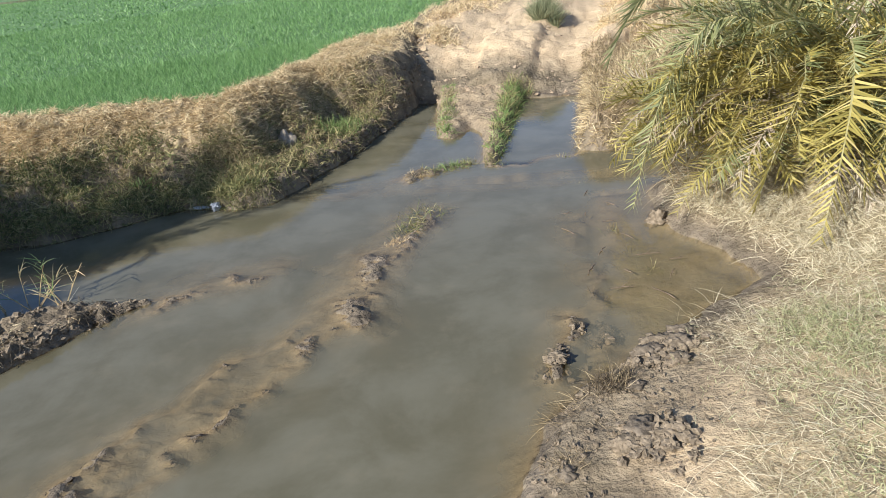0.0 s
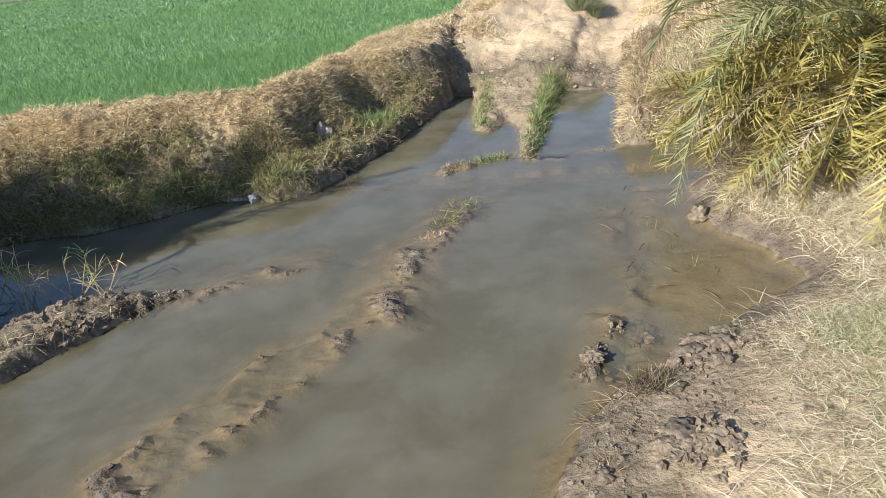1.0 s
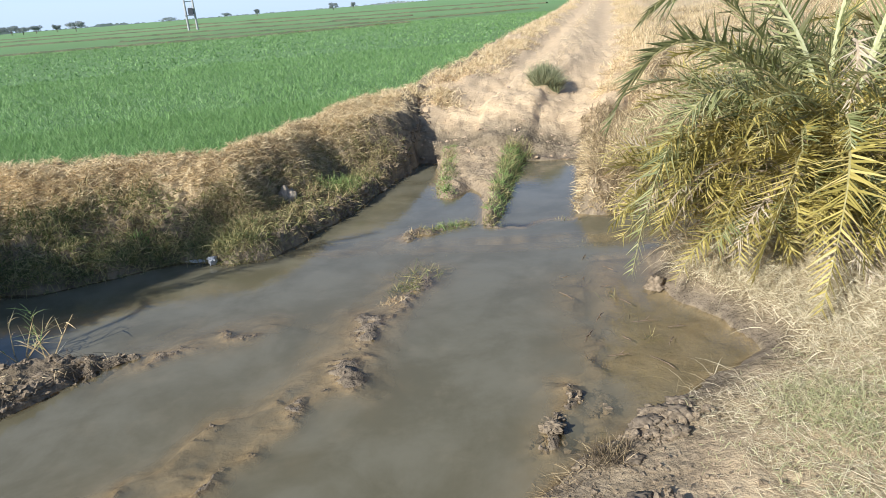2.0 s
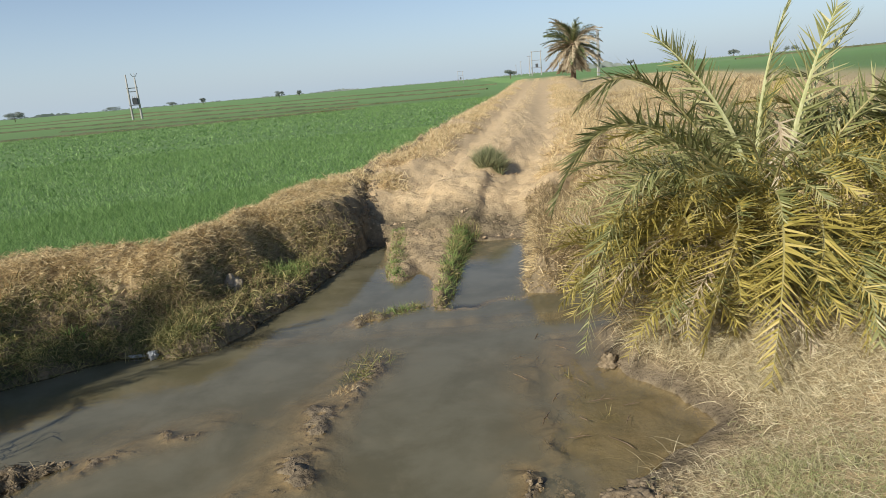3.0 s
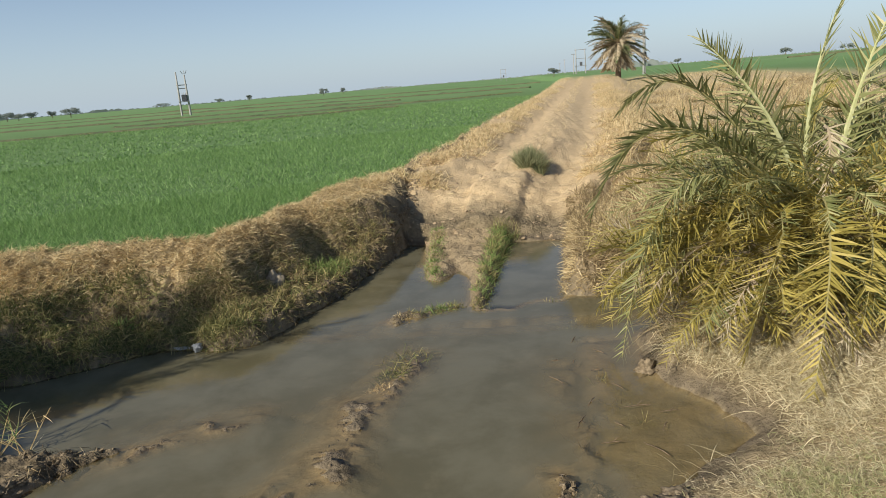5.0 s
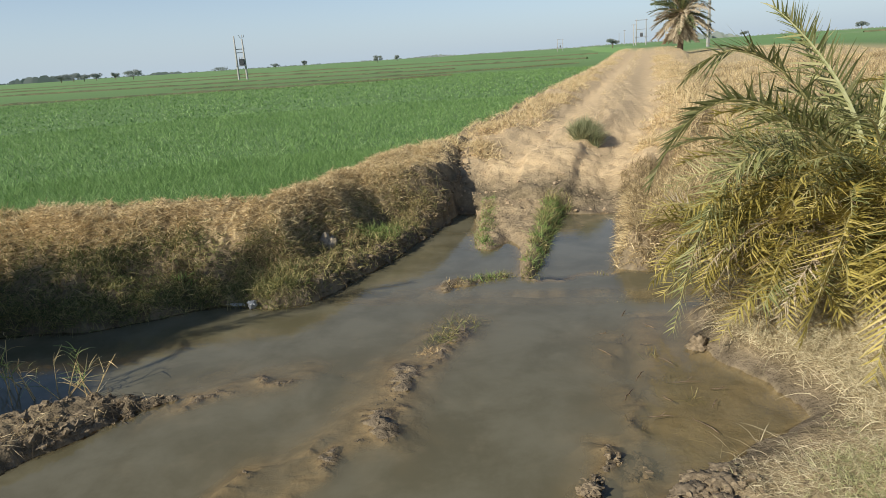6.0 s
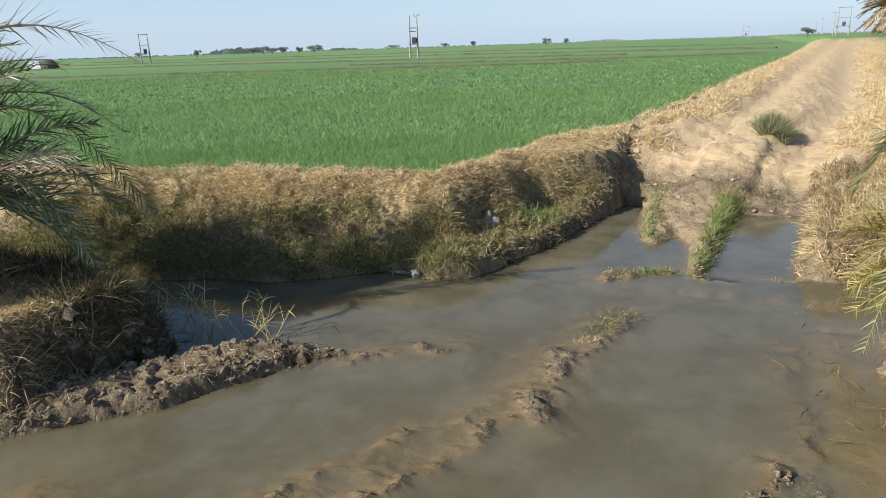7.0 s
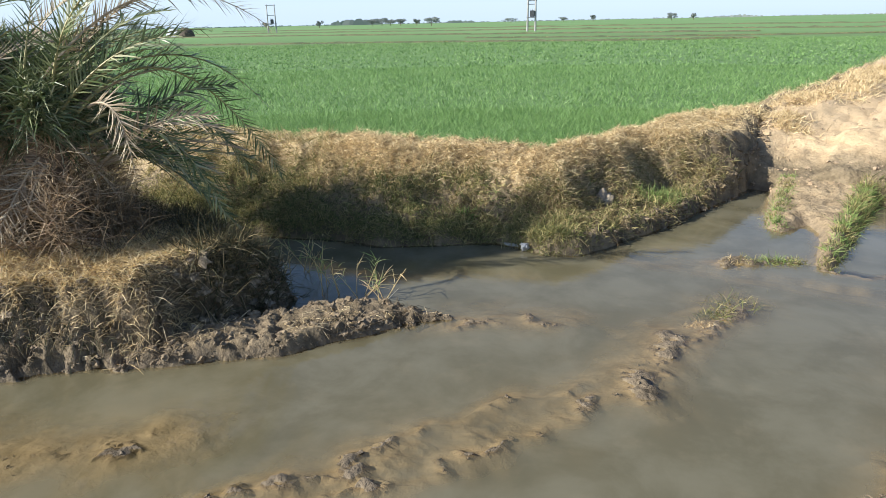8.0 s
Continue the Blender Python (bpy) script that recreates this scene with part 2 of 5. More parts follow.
def bumps(x, y, scale, seed=0, octaves=3):
    """Smooth random heights, about -1 to 1."""
    total, amp, norm = 0.0, 1.0, 0.0
    for o in range(octaves):
        u, v = x * scale, y * scale
        i, j = np.floor(u), np.floor(v)
        fu, fv = u - i, v - j
        fu, fv = fu * fu * (3 - 2 * fu), fv * fv * (3 - 2 * fv)
        s = seed + o * 13
        a = lattice(i, j, s) * (1 - fu) + lattice(i + 1, j, s) * fu
        b = lattice(i, j + 1, s) * (1 - fu) + lattice(i + 1, j + 1, s) * fu
        total = total + amp * ((a * (1 - fv) + b * fv) * 2 - 1)
        norm, amp, scale = norm + amp, amp * 0.5, scale * 2.03
    return total / norm


def step(a, lo, hi):
    t = np.clip((a - lo) / (hi - lo), 0, 1)
    return t * t * (3 - 2 * t)


def path_distance(x, y, pts):
    best = np.full(np.shape(x), 1e9)
    for (ax, ay), (bx, by) in zip(pts[:-1], pts[1:]):
        dx, dy = bx - ax, by - ay
        t = np.clip(((x - ax) * dx + (y - ay) * dy) / (dx * dx + dy * dy), 0, 1)
        best = np.minimum(best, np.hypot(x - ax - t * dx, y - ay - t * dy))
    return best


def inside_distance(x, y, ring):
    """Distance from the ring's edge: positive inside, negative outside."""
    d = path_distance(x, y, ring + ring[:1])
    inside = np.zeros(np.shape(x), bool)
    for (ax, ay), (bx, by) in zip(ring, ring[1:] + ring[:1]):
        if ay != by:
            inside ^= ((ay > y) != (by > y)) & (x < (bx - ax) * (y - ay) / (by - ay) + ax)
    return np.where(inside, d, -d)


# the plan: outlines of the dry land round the flooded crossing, in metres; the water stands at z = 0
FIELD_SIDE = [(-400, 3.0), (-12, 3.9), (-6, 4.28), (-4.13, 4.45), (-3.59, 4.60), (-3.02, 4.72), (-2.63, 5.02), (-2.25, 5.28), (-1.78, 5.19), (-1.50, 5.27), (-1.32, 5.75),
              (-1.04, 6.66), (-0.76, 7.92), (-0.60, 8.79), (-0.66, 9.8), (-0.55, 11.2), (-0.02, 13.6), (0.72, 21.0), (3.15, 40.0), (7.2, 75.0), (14.6, 140.0), (60.0, 3200), (-3200, 3200), (-3200, 3.0)]
ROAD_SIDE = [(-0.95, 8.45), (-0.30, 8.30), (0.65, 8.30), (1.5, 8.22), (2.6, 10.0), (3.4, 13.0), (4.9, 21.0), (7.9, 40.0), (13.2, 75), (26, 160), (84, 600), (20, 600), (14.0, 140), (6.6, 75), (2.5, 40), (0.12, 21.0), (-0.6, 13.6), (-1.12, 11.2)]
HUMP = [(0.30, 5.85), (0.40, 6.30), (0.46, 7.2), (0.62, 8.5), (-0.45, 8.6), (-0.42, 8.0), (-0.28, 6.85), (-0.12, 6.75), (0.05, 7.15), (0.17, 6.9), (0.21, 6.0)]
RIGHT_FAR = [(1.08, 6.14), (1.14, 6.9), (1.24, 8.0), (1.50, 8.6), (1.78, 10.0), (2.45, 13.0), (3.75, 21.0), (6.3, 40.0), (11.1, 75), (25, 160), (90, 3200), (3200, 3200), (3200, 6.3), (8, 6.5), (3, 6.45), (1.9, 6.28), (1.35, 6.08)]
RIGHT_NEAR = [(3200, 5.3), (8, 5.6), (3, 5.55), (1.95, 5.45), (1.50, 5.12), (1.43, 4.51), (1.56, 4.26), (1.74, 4.05), (1.84, 3.65), (1.50, 3.38), (1.21, 3.10), (1.03, 2.90), (0.79, 2.72), (0.62, 2.50),
              (0.54, 2.15), (0.36, 1.4), (0.05, 0.95), (-1.0, 0.62), (-2.7, 0.55), (-3.6, 0.35), (-12, -0.6), (-3200, -4), (-3200, -3200), (3200, -3200)]
LEFT_NEAR = [(-3.56, 1.66), (-3.30, 1.86), (-3.02, 2.08), (-2.80, 2.34), (-2.94, 2.62), (-2.90, 2.86), (-2.78, 3.16), (-2.95, 3.40), (-4.0, 3.5), (-6, 3.5), (-12, 3.1), (-400, 2.4), (-400, 0.6), (-12, 0.5), (-6, 0.95), (-4.3, 1.3)]
TONGUE = [(-3.1, 2.05), (-2.60, 2.47), (-2.36, 2.71), (-2.20, 3.02), (-2.0, 3.33), (-1.76, 3.68), (-2.24, 3.62), (-2.55, 3.36), (-2.78, 3.05), (-3.0, 2.6)]
# ridges of mud along and across the wheel tracks: line, half width, crest height
RIDGES = [([(-0.5, 3.5), (-0.74, 2.95), (-1.0, 2.55), (-1.3, 2.1), (-1.65, 1.5)], 0.26, -0.034), ([(-0.35, 3.9), (-0.48, 3.5), (-0.6, 3.2)], 0.22, -0.016),
          ([(-0.14, 4.76), (-0.30, 4.36), (-0.44, 4.02), (-0.42, 3.66), (-0.44, 3.36)], 0.24, 0.012),
          ([(-0.44, 3.36), (-0.58, 3.06), (-0.74, 2.72), (-0.87, 2.44), (-1.12, 2.06), (-1.5, 1.5)], 0.14, -0.018),
          ([(-0.52, 3.72), (-0.66, 3.4), (-0.82, 3.1), (-0.99, 2.85), (-1.16, 2.53), (-1.33, 2.26), (-1.48, 1.95), (-1.8, 1.4)], 0.13, -0.023),
          ([(0.74, 3.35), (0.69, 3.02), (0.63, 2.82)], 0.11, -0.004), ([(0.88, 4.6), (0.90, 4.1), (0.95, 3.7), (0.95, 3.25), (0.92, 2.7)], 0.17, -0.045),
          ([(-1.85, 3.62), (-1.52, 3.84), (-1.15, 4.0)], 0.19, -0.016), ([(-3.6, 0.95), (-2.85, 1.22), (-2.50, 1.50), (-2.24, 1.86)], 0.30, -0.004),
          ([(0.30, 5.86), (0.75, 5.98), (1.06, 6.12)], 0.06, 0.002), ([(-0.45, 5.62), (-0.1, 5.92), (0.08, 6.0)], 0.12, 0.012)]


def track_axis(y):
    return 0.30 + 0.126 * (y - 8.0) + 0.42 * step(y, 9.0, 13.5)


def terrain(x, y):
    """Height of the ground and the shares of mud, straw, crop and far land at (x, y)."""
    wob = 0.045 * bumps(x, y, 3.2, 3) + 0.02 * bumps(x, y, 11.0, 5, 2)
    near = 1 - step(np.hypot(x, y - 4), 30, 60)
    lumps, grit = bumps(x, y, 6.0, 7, 3), bumps(x, y, 22.0, 9, 2)
    sway, sway2 = bumps(x, y, 5.0, 33, 2), bumps(x, y, 5.0, 35, 2)
    broken = bumps(x, y, 2.4, 27, 2)
    crumb = 0.5 - 1.6 * np.abs(bumps(x, y, 12.0, 15, 4))
    # the flooded bed, with its ridges
    z = -0.20 + 0.03 * bumps(x, y, 1.3, 1, 2)
    z = np.maximum(z, -0.055 - 0.20 * step(np.abs(y - 5.45), 0.1, 0.45) - 0.2 * step(-x, 1.3, 1.9) + 0.02 * lumps)
    z = np.maximum(z, -0.20 + 0.175 * step(x, 0.75, 1.15) * step(y, 2.4, 3.1) * (1 - step(y, 5.0, 5.6)) + 0.018 * lumps)
    z = z - 0.10 * step(-x, 2.0, 2.6) * step(y, 3.4, 3.8)
    for line, half, crest in RIDGES:
        d = path_distance(x + 0.10 * sway, y + 0.10 * sway2, line)
        z = np.maximum(z, -0.2 + (0.192 + min(crest, 0) + 0.010 * broken + 0.010 * crumb) * np.exp(-(d / (half * 1.6)) ** 2 * 0.8))
        z = np.maximum(z, -0.2 + (0.190 + crest + 0.050 * broken + 0.024 * lumps + 0.038 * crumb) * np.exp(-(d / (half * (0.95 + 0.5 * lumps))) ** 2 * 0.8))
    mud = np.ones_like(z)
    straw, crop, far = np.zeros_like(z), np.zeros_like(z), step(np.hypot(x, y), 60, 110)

    def land(ring, height, m, s=0.0, c=0.0, rag=1.0, shelf=0.12):
        nonlocal z, mud, straw, crop
        d = inside_distance(x, y, ring) + rag * wob * near
        h = height(d)
        up = (d > 0) & (h > z)
        low = (d <= 0) & (d > -4.2 * shelf)
        z = np.where(up, h, np.where(low, np.maximum(z, -0.25 + 0.25 * np.exp(np.minimum(d, 0) / shelf)), z))
        mud, straw = np.where(up, m(d) if callable(m) else m, mud), np.where(up, s(d) if callable(s) else s, straw)
        crop = np.where(up, c(d) if callable(c) else c, crop)
        return d

    # mud hump between the wheel tracks
    land(HUMP, lambda d: step(d, 0, 0.09) * (0.075 + 0.07 * step(y, 7.8, 8.5)) + (0.03 * lumps + 0.05 * crumb) * step(d, 0, .1), 0.62, rag=0.4)
    # the tongue of mud beside the ditch
    land(TONGUE, lambda d: 0.10 * step(d, -0.02, 0.06) * (1 - 0.6 * step(x, -2.35, -1.8)) + 0.018 * lumps + 0.030 * crumb - 0.035 * np.maximum(0, 1 - 6 * np.abs(bumps(x, y, 9.0, 45, 2))), 0.9)

    # field side: grassy bank, bench, verge and crop
    def field_height(d):
        bench = step(x, -2.35, -1.85) * (1 - step(y, 7.1, 7.9))
        steep = step(y, 7.4, 8.2)
        slope = (0.05 * step(d, -0.02, 0.06) + 0.56 * np.clip(d / (1.0 - 0.72 * steep), 0, 1) ** (0.9 - 0.45 * steep)) + 0.06 * step(d, 0.7, 1.1)
        ledge = 0.11 * step(d, 0.0, 0.045) + 0.06 * step(d, 0.08, 0.5) + 0.42 * step(d, 0.40, 0.86) + 0.07 * step(d, 0.8, 1.05)
        h = slope * (1 - bench) + ledge * bench + 0.15 * step(y, 9.0, 13.0) * (1 - step(d, 0.3, 2.2))
        w = 1.15 + 0.45 * step(-x, 2.4, 3.4) - 0.5 * step(y, 8.3, 11.5) + 0.12 * bumps(x, y, 0.8, 21, 2)
        soil = 0.36 - 0.22 * step(np.hypot(x, y), 30, 150)
        t = step(d, w - 0.25, w + 0.25)
        hollow = step(bumps(x, y, 2.1, 23, 2), 0.02, 0.34) * step(d, 0.2, 0.4) * (1 - step(d, 0.62, 0.9))
        knoll = np.maximum(0, bumps(x, y, 3.4, 29, 2)) * step(d, 0.1, 0.3)
        return h * (1 - t) + soil * t + (0.055 * lumps + 0.085 * crumb + 0.05 * broken * step(d, 0.1, 0.4) + 0.05 * knoll - (0.10 - 0.06 * bench) * hollow) * (1 - t) + 0.012 * grit

    def verge(d):
        return 1.15 + 0.45 * step(-x, 2.4, 3.4) - 0.5 * step(y, 8.3, 11.5) + 0.12 * bumps(x, y, 0.8, 21, 2)

    land(FIELD_SIDE, field_height, lambda d: 1 - 0.9 * step(d + 0.2 * lumps, 0.35, 0.75), lambda d: step(d + 0.2 * lumps, 0.35, 0.75) * (1 - step(d, verge(d) - 0.1, verge(d) + 0.15)) * 0.95,
         lambda d: step(d, verge(d) - 0.1, verge(d) + 0.15))

    # the track climbing out of the water and running off along the embankment
    def road_height(d):
        h = 0.26 * step(y, 8.25, 8.55) + 0.30 * step(y, 8.45, 9.7) + 0.20 * step(y, 9.4, 12.5) + 0.08 * step(y, 12, 25) + 0.55 * step(y, 25, 90)
        axis = track_axis(y)
        rut = np.exp(-((x - axis - 0.72) / 0.30) ** 2) * 0.09 * (1 - step(y, 10, 14)) + np.exp(-((x - axis + 0.62) / 0.30) ** 2) * 0.05
        ruts = rut + 0.10 * (np.exp(-((x - axis - 0.72) / 0.3) ** 2) + np.exp(-((x - axis + 0.72) / 0.3) ** 2)) * step(y, 11, 14)
        off = x - axis + 0.05 * bumps(x, y, 4.0, 77, 2)
        ruts = ruts + 0.09 * step(off, 0.26, 0.38) * (1 - step(off, 1.0, 1.2)) * (1 - step(y, 11, 15)) + 0.05 * step(-off, 0.32, 0.42) * (1 - step(-off, 0.9, 1.1)) * (1 - step(y, 11, 15))
        return (h - ruts * step(h, 0.1, 0.3)) * (0.15 + 0.85 * step(d, 0.0, 0.3)) + (0.034 * lumps + 0.045 * broken + 0.020 * crumb + 0.025 * sway) * near

    land(ROAD_SIDE, road_height, lambda d: 1 - step(y + 0.25 * lumps, 8.7, 9.3) * 0.94)

    # banks under the palms and the camera's own shore
    land(RIGHT_FAR, lambda d: 0.30 * step(d, -0.02, 0.16) + 0.30 * step(d, 0.1, 1.3) + 0.25 * step(d, 1.0, 5.0) + 0.95 * step(d, 8, 90) + 0.04 * lumps * near,
         lambda d: 1 - step(d, 0.05, 0.3), lambda d: step(d, 0.15, 0.5) * (1 - step(d, 9, 16)) * 0.9, lambda d: step(d, 9, 16))
    land(RIGHT_NEAR, lambda d: 0.085 * step(d, -0.05, 0.15) + 0.10 * step(d, 0.1, 0.9) + (0.12 + 0.22 * step(y, 3.2, 4.2)) * step(d, 0.05, 1.3) + 0.030 * lumps + 0.014 * crumb * (1 - 0.7 * step(d, 0.5, 0.9)),
         lambda d: 0.95 - 0.75 * step(d + 0.15 * lumps, 0.12, 0.75), lambda d: np.maximum(step(d + 0.16 * bumps(x, y, 2.4, 31, 3) - 0.48 * (1 - step(y, 2.3, 3.1)) - 0.04, 0.02, 0.4), step(y, 3.4, 3.8) * step(d + 0.08 * lumps, 0.14, 0.36)) * 0.85, shelf=0.42)
    land(LEFT_NEAR, lambda d: 0.46 * step(d, -0.04, 0.36 - 0.14 * step(y, 2.55, 2.85)) + 0.08 * step(d, 0.3, 1.0) + (0.07 * lumps + 0.085 * crumb + 0.05 * broken - 0.06 * np.maximum(0, 1 - 6 * np.abs(bumps(x, y, 7.0, 45, 2)))) * (1 - 0.6 * step(d, 0.3, 0.5)),
         lambda d: 1 - step(d, 0.25, 0.42), lambda d: step(d, 0.26, 0.45) * 0.85, rag=2.2)
    return z + far * 0.25 * bumps(x, y, 0.012, 41, 2), mud, straw, crop, far


def height_at(x, y):
    return terrain(np.asarray(x, float), np.asarray(y, float))[0]


def mesh_from(name, verts, faces, material, smooth=False):
    """A mesh from arrays of vertices and of equal-sided faces."""
    me = bpy.data.meshes.new(name)
    verts, faces = np.asarray(verts, np.float32), np.asarray(faces, np.int32)
    n, k = faces.shape
    me.vertices.add(len(verts)), me.loops.add(n * k), me.polygons.add(n)
    me.vertices.foreach_set("co", verts.ravel())
    me.loops.foreach_set("vertex_index", faces.ravel())
    me.polygons.foreach_set("loop_start", np.arange(0, n * k, k, dtype=np.int32))
    me.polygons.foreach_set("use_smooth", np.full(n, smooth))
    me.update(calc_edges=True)
    me.materials.append(material)
    return me


def sheet(xs, ys):
    gx, gy = np.meshgrid(xs, ys)
    w, h = len(xs), len(ys)
    i = (np.arange(h - 1)[:, None] * w + np.arange(w - 1)[None, :]).ravel()
    return gx.ravel(), gy.ravel(), np.stack([i, i + 1, i + w + 1, i + w], 1)


def widening(lo, hi, pitch, end, rate=1.075, dense=None):
    """Grid lines: even from lo to hi, then ever wider out to +-end."""
    out, p, s = [], hi, pitch
    while p < end:
        s *= rate
        p += s
        out.append(p)
    back, p, s = [], lo, pitch
    while p > -end:
        s *= rate
        p -= s
        back.append(p)
    even = [p for p in np.arange(lo, hi + pitch / 2, pitch) if not (dense and dense[0] < p < dense[1])]
    return np.array(sorted(back + even + out + (list(np.arange(dense[0], dense[1], dense[2])) if dense else [])))


def strands(base, way, length, width, droop, segs=2, side=None, rng=None, tip=0.12):
    """Tapered, bending strips: vertices and quads. droop: how far the tip sinks, in lengths."""
    n = len(base)
    length, width, droop = (np.broadcast_to(np.asarray(v, float), (n,)) for v in (length, width, droop))
    way = way / np.linalg.norm(way, axis=1, keepdims=True)
    if side is None:
        side = np.cross(way, rng.normal(size=(n, 3)))
    side = side / np.maximum(np.linalg.norm(side, axis=1, keepdims=True), 1e-6)
    rows = []
    for k in range(segs + 1):
        t = k / segs
        p = base + way * (length * t)[:, None]
        p[:, 2] -= droop * length * t * t
        w = side * (width * 0.5 * (1 - (1 - tip) * t ** 1.5))[:, None]
        rows += [p - w, p + w]
    v = np.stack(rows, 1).reshape(-1, 3)
    off = np.arange(n)[:, None] * (2 * (segs + 1))
    f = np.concatenate([off + np.array([2 * k, 2 * k + 1, 2 * k + 3, 2 * k + 2]) for k in range(segs)], 1).reshape(-1, 4)
    return v, f


def headings(rng, n, lean_lo, lean_hi):
    """Unit ways that rise lean_lo to lean_hi degrees above level, turned at random."""
    a, e = rng.uniform(0, 2 * np.pi, n), np.radians(rng.uniform(lean_lo, lean_hi, n))
    return np.stack([np.cos(a) * np.cos(e), np.sin(a) * np.cos(e), np.sin(e)], 1)


def thing(name, at, label, category, group="", kind=""):
    e = new(name)
    e.location = at
    e.empty_display_size = 0.1
    return tagged(e, label, category, group, kind)


def attach(name, me, parent, label=""):
    """Hangs a mesh, given in the parent's own axes, under its parent."""
    ob = new(name, me)
    ob.parent = parent
    if label:
        ob["label"] = label
    return ob


def tube(points, radii, sides=6, cap=True):
    """A tapered round bar along a line: vertices and quads."""
    pts = np.asarray(points, float)
    tan = np.gradient(pts, axis=0)
    tan /= np.linalg.norm(tan, axis=1, keepdims=True)
    ref = np.where(np.abs(tan[:, 2:3]) > 0.9, np.array([[1.0, 0, 0]]), np.array([[0, 0, 1.0]]))
    u = np.cross(tan, ref)
    u /= np.linalg.norm(u, axis=1, keepdims=True)
    v = np.cross(tan, u)
    a = np.arange(sides) * 2 * np.pi / sides
    ring = pts[:, None] + (u[:, None] * np.cos(a)[None, :, None] + v[:, None] * np.sin(a)[None, :, None]) * np.asarray(radii)[:, None, None]
    faces = [(k * sides + s, k * sides + (s + 1) % sides, (k + 1) * sides + (s + 1) % sides, (k + 1) * sides + s) for k in range(len(pts) - 1) for s in range(sides)]
    vs = ring.reshape(-1, 3)
    if cap:
        c = len(vs)
        vs = np.concatenate([vs, pts[-1:]])
        top = [(len(pts) - 1) * sides + s for s in range(sides)]
        faces += [(top[0], top[k], top[k + 1], top[min(k + 2, sides - 1)]) for k in range(1, sides - 2, 2)]
    return vs, np.array(faces)


def joined(*pieces):
    vs, fs, n = [], [], 0
    for v, f in pieces:
        vs.append(v), fs.append(f + n)
        n += len(v)
    return np.concatenate(vs), np.concatenate(fs)


def box(sx, sy, sz, at=(0, 0, 0), bevel=0.0):
    bm = bmesh.new()
    bmesh.ops.create_cube(bm, size=1.0, matrix=Matrix.Translation(at) @ Matrix.Diagonal((sx, sy, sz, 1)))
    if bevel:
        bmesh.ops.bevel(bm, geom=bm.edges[:], offset=bevel, segments=2, affect="EDGES")
    return bm


def bm_mesh(name, bm, material, smooth=False):
    me = bpy.data.meshes.new(name)
    bm.to_mesh(me)
    bm.free()
    me.materials.append(material)
    if smooth:
        me.polygons.foreach_set("use_smooth", np.ones(len(me.polygons), bool))
    return me


# ---- ground and water ----
gx, gy, gf = sheet(widening(-4.2, 2.4, 0.028, 3000, 1.09, (-3.7, -1.7, 0.0155)), widening(1.3, 9.5, 0.030, 3000, 1.09, (1.6, 3.75, 0.0155)))
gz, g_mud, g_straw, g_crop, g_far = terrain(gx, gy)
ground_mesh = mesh_from("ground", np.stack([gx, gy, gz], 1), gf, M_GROUND, True)
g_bed = 1 - step(gz, -0.012, -0.002)
g_wet = (1 - g_bed) * g_mud * (1 - step(gz + 0.04 * bumps(gx, gy, 3.5, 17, 3), 0.03, 0.10)) * (1 - step(gy, 8.6, 9.2))
# low mud of the left bank: damp, with the bank's shade painted in
g_moist_shade = 0.45 * g_mud * (1 - g_bed) * (1 - step(gx, -1.9, -1.6)) * (1 - step(gy, 3.7, 4.0)) * (1 - step(gz + 0.05 * bumps(gx, gy, 4.0, 19, 3), 0.16, 0.42))
for layer, values in (("mud", g_mud), ("moist_shade", g_moist_shade), ("wet", 0.85 * g_wet), ("bed", g_bed), ("straw", g_straw), ("green", g_crop), ("distance", g_far)):
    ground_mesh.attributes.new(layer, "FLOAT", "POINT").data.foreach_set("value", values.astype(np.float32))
tagged(new("ground", ground_mesh), "dry earth track, muddy banks and flat farmland", "ground", kind="structure")

wx, wy, wf = sheet(np.concatenate([np.linspace(-60, -5, 30), np.arange(-4.9, 2.4, 0.055), np.linspace(2.5, 60, 30)]), np.arange(0.2, 8.9, 0.055))
water_mesh = mesh_from("water", np.stack([wx, wy, wx * 0], 1), wf, M_WATER, True)
depth = np.maximum(-height_at(wx, wy), 0)
water_mesh.attributes.new("depth", "FLOAT", "POINT").data.foreach_set("value", depth.astype(np.float32))
water = new("water", water_mesh)
water.visible_shadow = False
tagged(water, "shallow muddy brown water flooding the track crossing", "water", kind="structure")


# ---- grass and crop ----
def stuff(name, v, f, material, label, category):
    return tagged(new(name, mesh_from(name, v, f, material)), label, category, kind="stuff")


